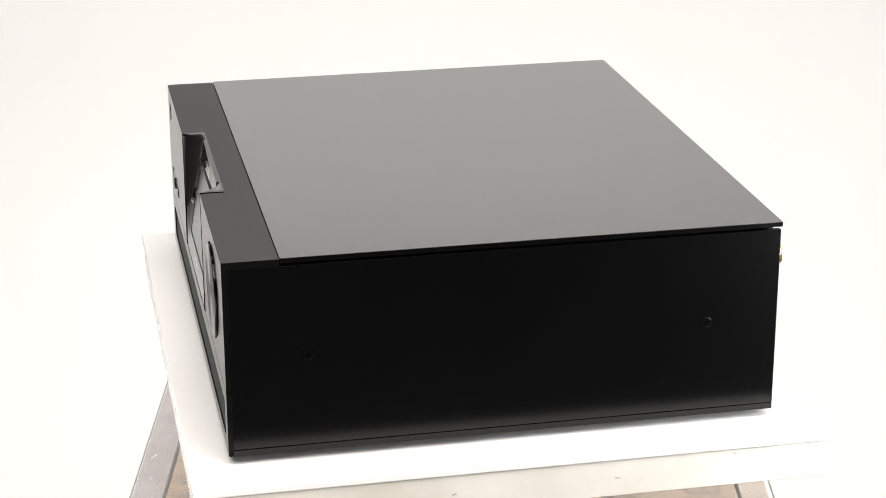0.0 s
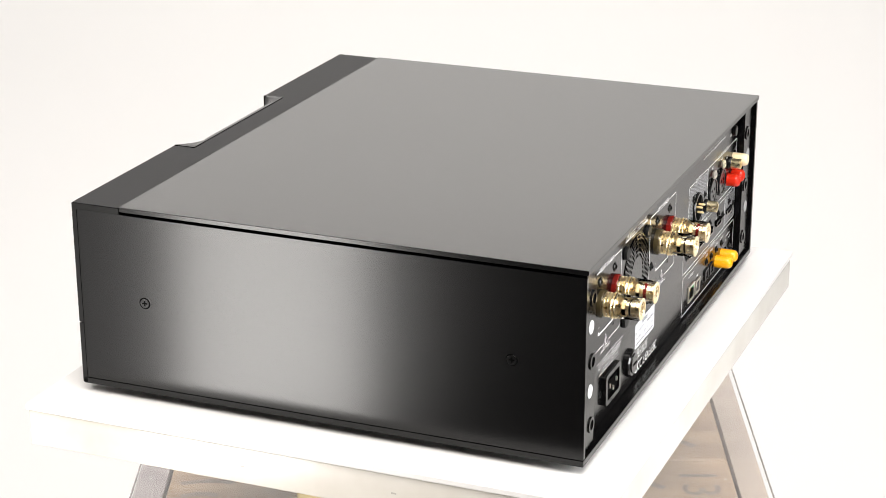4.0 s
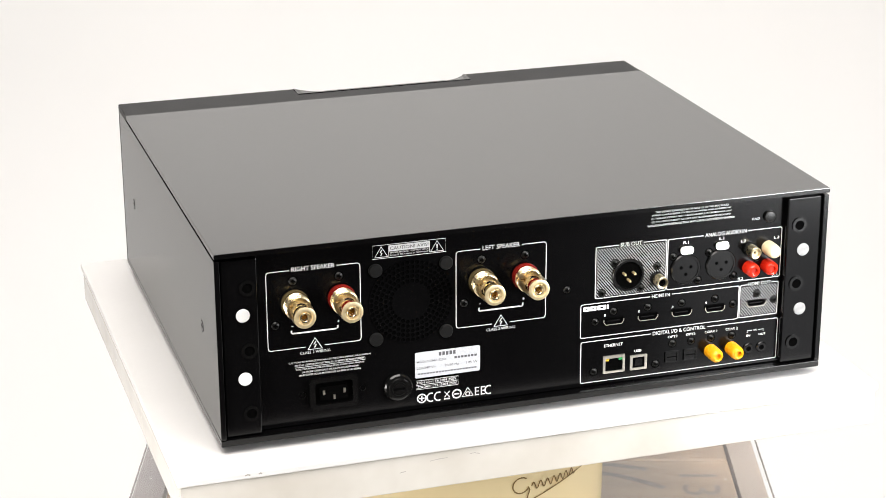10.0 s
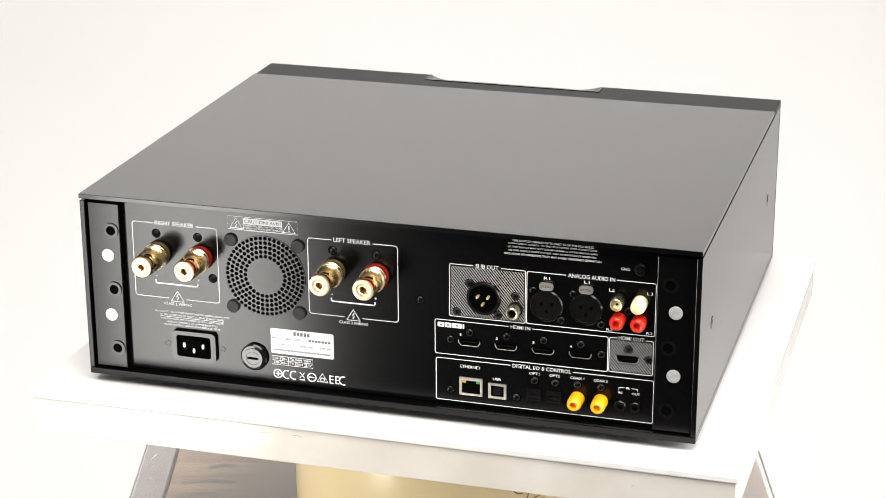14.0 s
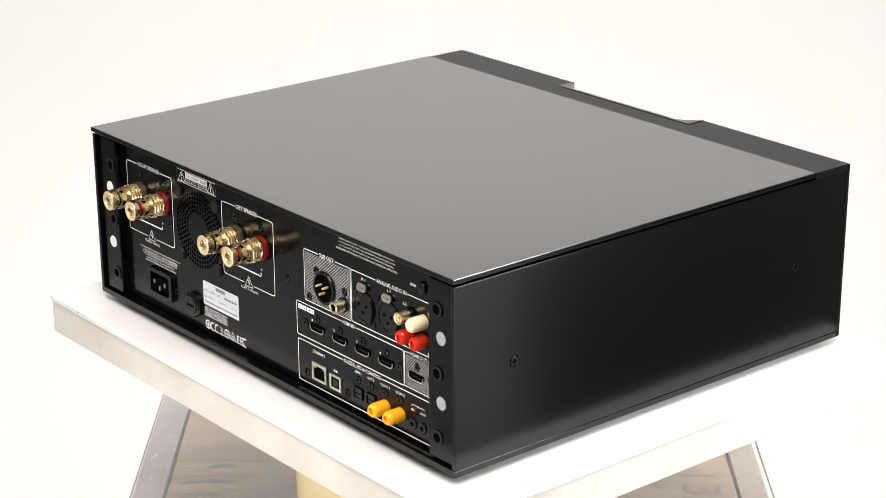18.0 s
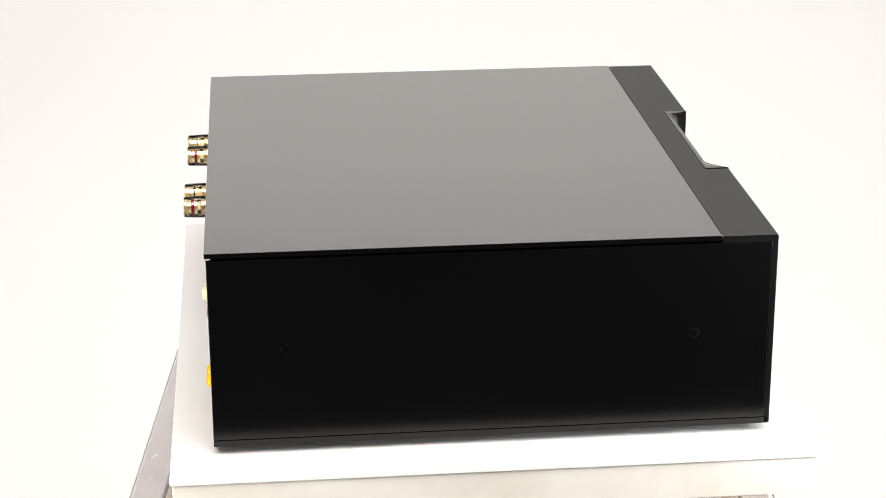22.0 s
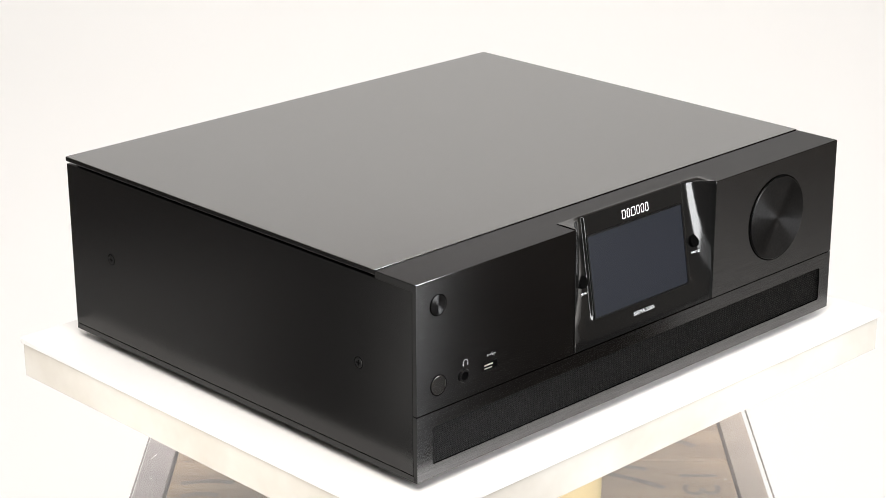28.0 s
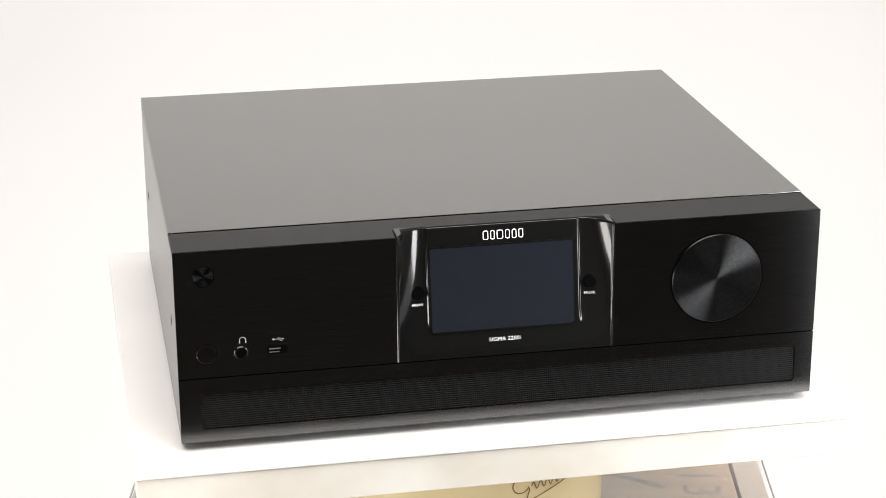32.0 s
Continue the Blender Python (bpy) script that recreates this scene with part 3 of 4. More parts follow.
def front_details(amp):
    surround = bay_insert(amp)
    u, v = 0.0484, 0.0281
    m = on_bay(-0.0017, 0.0907)
    part("screen_bezel", smooth(frame_ring(rounded(-u - 0.0010, -v - 0.0010, u + 0.0010, v + 0.0010, 0.0022), rounded(-u, -v, u, v, 0.0016), -0.001, 0.0009), 30), M["mesh"], surround, "thin black screen edge", m)
    part("screen", prism(rounded(-u, -v, u, v, 0.0016), -0.001, 0.0006), M["screen"], surround, "dark switched-off touch screen", m)
    # the maker's mark, as plain white shapes
    x = -0.0142
    for w, h in ((0.0040, 0.0064), (0.0032, 0.0064), (0.0046, 0.0064), (0.0034, 0.0064), (0.0034, 0.0064), (0.0034, 0.0064)):
        bm = add_strip(bmesh.new(), rounded(x + 0.0004, -h / 2 + 0.0004, x + w - 0.0004, h / 2 - 0.0004, 0.0008, 3), 0.0006, closed=True)
        part("maker_mark", bm, M["ink"], surround, "white maker's mark shape", on_bay(0.0, 0.1252, 0.0004))
        x += w + 0.0011
    lettering("model_text", "SIGMA 2200i", M["ink"], surround, on_bay(-0.0012, 0.0556, 0.0004), 0.0212, 0.0026, "", -0.002)
    for name, s in (("MENU", -1), ("MUTE", 1)):
        x = 0.0584 * s - 0.0004
        n, tilt = 0.0009, Matrix.Rotation(radians(-9 * s), 4, "Y")
        button = part("round_button", lathe([(0.0040, -0.004), (0.0040, 0.0), (0.0038, 0.0002), (0.0036, 0.0002), (0.0, 0.0002)], 28), M["hole"], surround, "small black round button", on_bay(x, 0.0902, n) @ Matrix.Rotation(radians(-12), 4, "X"))
        part("button_ring", lathe([(0.0046, -0.003), (0.0044, 0.0001), (0.00405, 0.0001), (0.00405, -0.001)], 28), M["hole"], button)
        lettering("button_text", name, M["ink"], surround, on_bay(x - 0.0006, 0.0824, n + 0.0002) @ tilt, 0.0074, 0.0016, "", -0.004)
    # volume knob
    part("volume_knob", lathe([(0.0312, -0.002), (0.0312, 0.0010), (0.0308, 0.0014), (0.0, 0.0014)], 96), M["spun"], amp, "large round spun black aluminium volume knob", on_front(0.1442, 0.0880))
    part("knob_gap", lathe([(0.0306, 0.0001), (0.0323, 0.0001)], 96), M["hole"], amp, "", on_front(0.1442, 0.0880, 0.00015))
    # infrared window, power button, headphone jack, data socket
    for name, z, r, label in (("remote_sensor", 0.1144, 0.0066, "round dark remote sensor window"), ("power_button", 0.0607, 0.0064, "round black power button")):
        x = -0.1991
        b = part(name, lathe([(r, -0.001), (r, 0.0001), (r - 0.0003, 0.0003), (r - 0.0005, 0.0003), (0.0, 0.0003)], 40), M["spun" if name == "remote_sensor" else "button"], amp, label, on_front(x, z))
        part("ring_gap", lathe([(r, 0.0001), (r + 0.0006, 0.0001)], 40), M["hole"], b, "", Matrix.Translation((0, 0, 0.0001)))
    jack = part("headphone_jack", lathe([(0.0046, 0.0), (0.0046, 0.0006), (0.0040, 0.0011), (0.0030, 0.0011), (0.0030, 0.0002), (0.0, 0.0002)], 32), M["plastic"], amp, "black headphone jack", on_front(-0.1768, 0.0604))
    part("jack_hole", lathe([(0.0028, 0.0004), (0.0, 0.0004)], 24), M["hole"], jack)
    sock = part("data_socket", frame_ring(rounded(-0.0066, -0.0031, 0.0066, 0.0031, 0.0004), rounded(-0.0060, -0.0025, 0.0060, 0.0025, 0.0003), 0.0, 0.0004), M["plastic"], amp, "small data socket in the front panel", on_front(-0.1530, 0.0607))
    part("socket_inside", prism(rounded(-0.0060, -0.0025, 0.0060, 0.0025, 0.0003), 0.0, 0.0002), M["hole"], sock)
    part("socket_tongue", prism(rounded(-0.0056, 0.0004, 0.0020, 0.0013, 0.0001), 0.0, 0.0005), M["steel"], sock)
    part("socket_tongue", prism(rounded(-0.0056, -0.0018, 0.0012, -0.0011, 0.0001), 0.0, 0.0004), M["steel"], sock)
    arc = add_strip(bmesh.new(), [(0.0021 * math.cos(radians(a)), 0.0021 * math.sin(radians(a))) for a in range(-10, 191, 20)], 0.0005)
    for s in (-1, 1):
        add_strip(arc, [(s * 0.0020, -0.0004), (s * 0.0020, -0.0020)], 0.0008)
    part("phones_symbol", arc, M["hatch"], amp, "", on_front(-0.1755, 0.0690, 0.0001))
    fork = add_strip(bmesh.new(), [(-0.0036, 0), (0.0036, 0)], 0.0004)
    add_strip(fork, [(-0.0012, 0), (0.0002, 0.0012), (0.0012, 0.0012)], 0.0004)
    add_strip(fork, [(0.0, 0), (0.0012, -0.0012), (0.0024, -0.0012)], 0.0004)
    add_strip(fork, [(-0.0040, 0), (-0.0030, 0)], 0.0013)
    part("data_symbol", fork, M["hatch"], amp, "", on_front(-0.1520, 0.0680, 0.0001))


# ---- rear of the amplifier ----
def printed_box(parent, x0, z0, x1, z1, gap=None, foot=None, r=0.0022, w=0.00055):
    """A rounded outline printed on the rear panel, open where its title stands (and at its foot, for a symbol)."""
    u0, u1 = -x1, -x0
    pts = rounded(u0, z0, u1, z1, r)
    bm = bmesh.new()
    if gap is None:
        add_strip(bm, pts, w, closed=True)
    else:
        c, h = -gap[0], gap[1] / 2
        # pts: top right corner, top left corner, bottom left corner, bottom right corner, each six points
        tr, tl, bl, br = pts[:6], pts[6:12], pts[12:18], pts[18:]
        if foot is None:
            add_strip(bm, [(c - h, z1)] + tl[0:] + bl + br + tr + [(c + h, z1)], w)
        else:
            f, k = -foot[0], foot[1] / 2
            add_strip(bm, [(c - h, z1)] + tl + bl + [(f - k, z0)], w)
            add_strip(bm, [(f + k, z0)] + br + tr + [(c + h, z1)], w)
    return part("printed_outline", bm, M["ink"], parent, "", on_rear(0, 0))


def bolt_triangle(parent, x, z, size, bang=False):
    s = size
    tri = [(-s * 0.62, 0), (s * 0.62, 0), (0, s)]
    bm = add_strip(bmesh.new(), tri, s * 0.11, closed=True)
    if bang:
        add_strip(bm, [(0, s * 0.30), (0, s * 0.68)], s * 0.13)
        add_strip(bm, [(0, s * 0.12), (0, s * 0.23)], s * 0.13)
    else:
        add_strip(bm, [(s * 0.08, s * 0.70), (-s * 0.10, s * 0.42), (s * 0.09, s * 0.40), (-s * 0.06, s * 0.12)], s * 0.10)
    part("warning_symbol", bm, M["ink"], parent, "", on_rear(x, z, 0.00005))


def words(panel, body, x, z, w, h, ink="ink", n=0.0):
    lettering("printed_line", body, M[ink], panel, on_rear(x, z, n), w, h)


def hatching(panel, x0, z0, x1, z1):
    """Slanted grey lines printed inside a box."""
    bm = bmesh.new()
    u0, u1 = -x1 + 0.0008, -x0 - 0.0008
    z0, z1 = z0 + 0.0008, z1 - 0.0008
    h, t = z1 - z0, 0.82
    pitch, wide = 0.00195, 0.00085
    u = u0
    while u < u1 + h * t:
        quad = []
        for a in (u, u + wide):
            top, low = Vector((a - h * t, z1)), Vector((a, z0))
            d = low - top
            lo = max(0.0, (u0 - top.x) / d.x)
            hi = min(1.0, (u1 - top.x) / d.x)
            quad.append((top + d * lo, top + d * hi) if hi > lo else None)
        if all(quad):
            (a, b), (c, d) = quad
            bm.faces.new([bm.verts.new((*p, 0.00006)) for p in (b, d, c, a)])
        u += pitch
    tagged(part("printed_hatching", bm, M["hatch"], panel, "", on_rear(0, 0)), kind="stuff")


def binding_post(panel, x, z, ring):
    """A gold speaker terminal: coloured collar, gold rings, a gold core in a clear sleeve, a bored tip."""
    m = on_rear(x, z)
    red = ring == "darkred"
    post = part("binding_post", lathe([(0.0092, 0.0), (0.0094, 0.0026), (0.0091, 0.0034), (0.0, 0.0034)], 36), M["darkred" if red else "olive"], panel, "gold speaker terminal in a clear sleeve with a " + ("red" if red else "dark olive") + " collar", m)
    part("neck", lathe([(0.0072, 0.0034), (0.0072, 0.0126), (0.0050, 0.0128), (0.0, 0.0128)], 32), M["gold"], post)
    for h, r in ((0.0036, 0.0083), (0.0058, 0.0083), (0.0084, 0.0088), (0.0106, 0.0085)):
        part("gold_ring", lathe([(0.0070, h), (r - 0.0003, h + 0.0002), (r, h + 0.0005), (r, h + 0.0012), (r - 0.0004, h + 0.0016), (0.0070, h + 0.0018)], 36), M["gold"], post, "turned gold ring")
    part("core", lathe([(0.0056, 0.0126), (0.0058, 0.0150), (0.0052, 0.0153), (0.0052, 0.0250), (0.0056, 0.0254), (0.0056, 0.0272), (0.0048, 0.0276)], 32), M["gold"], post, "gold core")
    # Dark colour stands in for the shaded zone refracted by the sleeve.
    band = part("dark_band", lathe([(0.0053, 0.0158), (0.0055, 0.0160), (0.0055, 0.0182), (0.0053, 0.0184)], 32), M["hole"], post, "dark band for refracted shade")
    for k in range(3):
        turn = Matrix.Rotation(math.tau * (k + 0.2) / 3, 4, "Z")
        part("window", box(0.0050, 0.0057, -0.0032, 0.0032, 0.0156, 0.0186, 0.0003, 1), M["sleeve"], band, "pale gold window", turn)
    part("colour_band", lathe([(0.0053, 0.0206), (0.0056, 0.0208), (0.0056, 0.0228 if red else 0.0216), (0.0053, 0.0230 if red else 0.0218)], 32), M["darkred" if red else "plastic"], post, "red band" if red else "thin black band")
    part("sleeve", lathe([(0.0080, 0.0126), (0.0082, 0.0136), (0.0080, 0.0200), (0.0077, 0.0268), (0.0073, 0.0283)], 40), M["shell"], post, "clear plastic sleeve")
    part("end_ring", lathe([(0.0073, 0.0281), (0.0072, 0.0285), (0.0066, 0.0288), (0.0050, 0.0287), (0.0047, 0.0281), (0.0047, 0.0250)], 40), M["sleeve"], post, "pale gold end ring")
    part("gold_tube", lathe([(0.0037, 0.0240), (0.0037, 0.0282), (0.0034, 0.0286), (0.0026, 0.0286), (0.0023, 0.0282), (0.0022, 0.0246), (0.0, 0.0246)], 28), M["gold"], post, "gold tube with a plug hole")
    part("plug_hole", lathe([(0.0022, 0.0250), (0.0, 0.0250)], 20), M["copper"], post)
    part("tip_face", lathe([(0.0049, 0.0279), (0.0033, 0.0276)], 28), M["sleeve"], post, "pale gold tip")


def vent_grille(panel, x, z):
    """A round fan grille: a raised plate with rings of holes through to the dark."""
    bm = bmesh.new()
    step, r = 0.00325, 0.01285
    top, bot = 0.0006, 0.0
    for row in range(5):
        r0, r1 = r + row * step, r + (row + 1) * step
        mid = (r0 + r1) / 2
        n = round(math.tau * mid / 0.0034)
        for k in range(n):
            a0, a1 = math.tau * (k + 0.5 * (row % 2)) / n, math.tau * (k + 1 + 0.5 * (row % 2)) / n
            am = (a0 + a1) / 2
            outer = [(r0, a0), (r0, am), (r0, a1), (mid, a1), (r1, a1), (r1, am), (r1, a0), (mid, a0)]
            c = Vector((mid * math.cos(am), mid * math.sin(am)))
            ov, iv, dv = [], [], []
            for rr, aa in outer:
                p = Vector((rr * math.cos(aa), rr * math.sin(aa)))
                d = (p - c).normalized() * 0.00142
                ov.append(bm.verts.new((p.x, p.y, top)))
                iv.append(bm.verts.new((c.x + d.x, c.y + d.y, top)))
                dv.append(bm.verts.new((c.x + d.x, c.y + d.y, bot + 0.0001)))
            for k2 in range(8):
                j = (k2 + 1) % 8
                bm.faces.new((ov[k2], ov[j], iv[j], iv[k2]))
                bm.faces.new((iv[k2], iv[j], dv[j], dv[k2]))
    bmesh.ops.recalc_face_normals(bm, faces=bm.faces)
    grille = part("fan_grille", bm, M["rear"], panel, "round black fan grille with rings of holes", on_rear(x, z))
    # A near-black disc paints the shade seen through the grille's holes.
    part("grille_back", lathe([(0.0285, 0.00008), (0.0, 0.00008)], 48), M["hole"], grille)
    part("grille_hub", lathe([(0.01285, 0.0), (0.01285, 0.0006), (0.0, 0.0006)], 48), M["rear"], grille)
    part("grille_rim", lathe([(0.0291, 0.0), (0.0291, 0.0006), (0.0290, 0.0006)], 48), M["rear"], grille)
    for du, dv in ((-0.0243, 0.0243), (0.0243, 0.0243), (-0.0243, -0.0243), (0.0243, -0.0243)):
        part("rubber_plug", lathe([(0.0047, 0.0), (0.0047, 0.0012), (0.0042, 0.0020), (0.0, 0.0021)], 28), M["rubber"], panel, "black rubber fan plug", on_rear(x - du, z + dv))


def xlr_plug(panel, x, z):
    b = part("xlr_plug", lathe([(0.0118, 0.0), (0.0118, 0.0012), (0.0112, 0.0020), (0.0098, 0.0020), (0.0094, 0.0004), (0.0, 0.0004)], 40), M["plastic"], panel, "black three-pin plug socket", on_rear(x, z))
    part("plug_inside", lathe([(0.0093, 0.0006), (0.0, 0.0006)], 32), M["hole"], b)
    for u, v in ((-0.0036, 0.0016), (0.0036, 0.0016), (0.0, -0.0034)):
        part("pin", lathe([(0.0009, 0.0), (0.0009, 0.0042), (0.0006, 0.0050), (0.0, 0.0050)], 12), M["goldmatt"], b, "gold pin", Matrix.Translation((u, v, 0.0004)))


def xlr_socket(panel, x, z):
    b = part("xlr_socket", lathe([(0.0112, 0.0), (0.0112, 0.0010), (0.0104, 0.0018), (0.0092, 0.0018), (0.0090, 0.0012), (0.0, 0.0012)], 40), M["plastic"], panel, "black three-hole audio socket", on_rear(x, z))
    for u, v in ((-0.0036, 0.0014), (0.0036, 0.0014), (0.0, -0.0036)):
        part("pin_hole", lathe([(0.0012, 0.0001), (0.0, 0.0001)], 14), M["hole"], b, "", Matrix.Translation((u, v, 0.0013)))
    tab = part("push_tab", prism(rounded(-0.0048, -0.0026, 0.0048, 0.0028, 0.0024), 0.0, 0.0012), M["steel"], b, "silver push tab", Matrix.Translation((0.0, 0.0138, 0.0012)) @ Matrix.Rotation(radians(-12), 4, "X"))
    lettering("tab_text", "PUSH", M["labelink"], tab, Matrix.Translation((0, 0, 0.0012)), 0.0060, 0.0016)


def rca_jack(panel, x, z, core="cream"):
    part("jack_base", lathe([(0.0052, 0.0), (0.0052, 0.0022), (0.0048, 0.0028), (0.0042, 0.0028)], 28), M["plastic"], panel, "", on_rear(x, z))
    b = part("phono_jack", lathe([(0.0047, 0.0), (0.0047, 0.0016), (0.0042, 0.0020), (0.0042, 0.0098), (0.0036, 0.0102), (0.0028, 0.0100), (0.0028, 0.0040), (0.0, 0.0040)], 28), M["gold"], panel, "gold phono jack", on_rear(x, z))
    part("jack_core", lathe([(0.0027, 0.0085), (0.0012, 0.0085), (0.0012, 0.0060), (0.0, 0.0060)], 20), M[core], b, "cream insulator" if core == "cream" else "black insulator")
    part("jack_pit", lathe([(0.0012, 0.0062), (0.0, 0.0062)], 16), M["hole"], b)


def dust_cap(panel, x, z, mat, label, long=0.0125, r=0.0050, dimple=False):
    prof = [(r, 0.0), (r * 0.99, long * 0.66), (r * 0.93, long * 0.84), (r * 0.78, long * 0.95)]
    prof += [(r * 0.58, long), (r * 0.46, long * 0.98), (r * 0.40, long * 0.80), (0.0, long * 0.78)] if dimple else [(r * 0.45, long), (0.0, long * 1.005)]
    return part("dust_cap", lathe(prof, 28), M[mat], panel, label, on_rear(x, z))


def hdmi_port(panel, x, z):
    w, h = 0.0074, 0.0024
    outer = [(-w, -h * 0.1), (-w * 0.78, -h), (w * 0.78, -h), (w, -h * 0.1), (w, h), (-w, h)]
    b = part("video_port", frame_ring(outer, [(u * 0.94, v * 0.82) for u, v in outer], 0.0, 0.0010), M["hole"], panel, "small flat video port with a metal lip", on_rear(x, z))
    lip = [(-w, h * 0.55), (-w, -h * 0.1), (-w * 0.78, -h), (w * 0.78, -h), (w, -h * 0.1), (w, h * 0.55)]
    part("port_lip", add_strip(bmesh.new(), lip, 0.00055, 0, 0.0012), M["steel"], b, "bright metal lip")
    part("port_inside", prism([(u * 0.935, v * 0.82) for u, v in outer], 0.0, 0.0002), M["hole"], b)
    part("port_tongue", prism(rounded(-w * 0.66, -0.0002, w * 0.66, 0.0006, 0.0001), 0.0, 0.0005), M["plastic"], b)


STUDS = ((0.1325, 0.0672), (0.1377, 0.0481), (0.0057, 0.0672))


def rear_details(amp):
    panel = [o for o in amp.children if o.name.startswith("rear_panel")][0]
    # speaker terminals
    for x0, x1, title, c, w, posts in ((0.1173, 0.1802, "RIGHT SPEAKER", 0.1487, 0.0288, (0.1617, 0.1304)), (-0.0123, 0.0514, "LEFT SPEAKER", 0.0197, 0.0262, (0.0336, 0.0029))):
        printed_box(panel, x0, 0.0586, x1, 0.1132, (c, w + 0.003), (c, 0.0130))
        words(panel, title, c, 0.1136, w, 0.0031)
        bolt_triangle(panel, c, 0.0566, 0.0078)
        words(panel, "CLASS 2 WIRING", c, 0.0546, 0.0205, 0.0020)
        part("printed_bracket", add_strip(bmesh.new(), [(-0.0156, 0.0024), (-0.0156, 0.0006), (-0.0150, 0.0), (0.0150, 0.0), (0.0156, 0.0006), (0.0156, 0.0024)], 0.0011), M["ink"], panel, "", on_rear(c, 0.0691))
        words(panel, "-", c + 0.0150, 0.0742, 0.0014, 0.0004)
        words(panel, "+", c - 0.0162, 0.0742, 0.0018, 0.0018)
        for x, ring in zip(posts, ("plastic", "darkred")):
            binding_post(panel, x, 0.0906, ring)
        for x, z in ((c + 0.0138, 0.1057), (c - 0.0170, 0.1056), (c + 0.0262, 0.0760), (c - 0.0270, 0.0765)):
            if not (title[0] == "L" and x < c - 0.02):
                screw_head(panel, on_rear(x, z), 0.0027)
    # warning label
    part("printed_outline", add_strip(bmesh.new(), [(-0.1088, 0.1143), (-0.0585, 0.1143), (-0.0585, 0.1236), (-0.1088, 0.1236)], 0.0004, closed=True), M["ink"], panel, "", on_rear(0, 0))
    bolt_triangle(panel, 0.1028, 0.1153, 0.0072)
    bolt_triangle(panel, 0.0645, 0.1153, 0.0072, True)
    part("warning_plate", prism(rounded(-0.0142, -0.0039, 0.0142, 0.0039, 0.0002, 2), 0.0, 0.00007), M["ink"], panel, "white warning print", on_rear(0.0836, 0.1189))
    part("warning_band", prism(rounded(-0.0138, -0.0018, 0.0138, 0.0018, 0.0001, 2), 0.0, 0.00011), M["rear"], panel, "", on_rear(0.0836, 0.1168))
    words(panel, "CAUTION! AVIS!", 0.0836, 0.1207, 0.0262, 0.0024, "labelink", 0.00002)
    words(panel, "SHOCK HAZARD - DO NOT OPEN", 0.0836, 0.1177, 0.0262, 0.0011, "ink", 0.00006)
    words(panel, "RISQUE DE CHOC ELECTRIQUE", 0.0836, 0.1159, 0.0262, 0.0011, "ink", 0.00006)
    vent_grille(panel, 0.0828, 0.0822)
    for k, (line, w) in enumerate((("CAUTION TO REDUCE THE RISK OF ELECTRIC SHOCK, GROUNDING", 0.0560), ("OF THE CENTER PIN OF THIS PLUG MUST BE MAINTAINED", 0.0480), ("AVIS: POUR REDUIRE LE RISQUE DE CHOC ELECTRIQUE,", 0.0470), ("LA FICHE CENTRALE DE LA PRISE DOIT ETRE", 0.0385), ("BRANCHEE POUR MAINTENIR LA MISE A LA TERRE", 0.0420))):
        words(panel, line, 0.1388, 0.0482 - 0.00215 * k - (0.0008 if k > 1 else 0), w, 0.0013)
    part("printed_rule", add_strip(bmesh.new(), [(-0.0240, 0), (0.0240, 0)], 0.0003), M["ink"], panel, "", on_rear(0.1388, 0.0446))
    # mains inlet and fuse
    x, z, w, h = 0.1372, 0.0248, 0.0165, 0.0110
    inlet = part("mains_inlet", smooth(frame_ring(rounded(-w, -h, w, h, 0.0032), rounded(-0.0128, -0.0080, 0.0128, 0.0080, 0.0020), 0.0, 0.0030), 40), M["plastic"], panel, "black mains inlet with three pins", on_rear(x, z))
    part("inlet_inside", prism(rounded(-0.0128, -0.0080, 0.0128, 0.0080, 0.0020), 0.0, 0.0003), M["hole"], inlet)
    part("inlet_core", prism(rounded(-0.0095, -0.0050, 0.0095, 0.0046, 0.0012), 0.0, 0.0022), M["hole"], inlet)
    for u, v in ((-0.0070, 0.0008), (0.0070, 0.0008), (0.0, -0.0030)):
        part("inlet_pin", add_box(bmesh.new(), u - 0.0007, u + 0.0007, v - 0.0015, v + 0.0015, 0.0020, 0.0032), M["steel"], inlet)
    for s in (-1, 1):
        ring = [(math.cos(a / 20 * math.tau), math.sin(a / 20 * math.tau)) for a in range(20)]
        part("inlet_rivet", frame_ring([(0.0022 * a, 0.0022 * b) for a, b in ring], [(0.0018 * a, 0.0018 * b) for a, b in ring], 0.0, 0.0003), M["screw"], panel, "", on_rear(x + s * 0.0205, z - 0.0005))
    for u, v in STUDS:
        ring = [(math.cos(a / 20 * math.tau), math.sin(a / 20 * math.tau)) for a in range(20)]
        part("pressed_stud", frame_ring([(0.0024 * a, 0.0024 * b) for a, b in ring], [(0.0021 * a, 0.0021 * b) for a, b in ring], 0.0, 0.0002), M["plastic"], panel, "", on_rear(u, v))
    fuse = part("fuse_holder", lathe([(0.0098, 0.0), (0.0098, 0.0022), (0.0088, 0.0032), (0.0072, 0.0034), (0.0070, 0.0042), (0.0, 0.0042)], 36), M["gloss"], panel, "round black fuse holder with a slotted cap", on_rear(0.0926, 0.0218))
    part("fuse_slot", add_box(bmesh.new(), -0.0040, 0.0040, -0.0008, 0.0008, 0.0040, 0.0044), M["hole"], fuse)
    part("fuse_mark", add_strip(bmesh.new(), [(0.0048 * math.cos(radians(a)), 0.0048 * math.sin(radians(a))) for a in range(30, 331, 15)], 0.0004, 0, 0.0043), M["screw"], fuse)
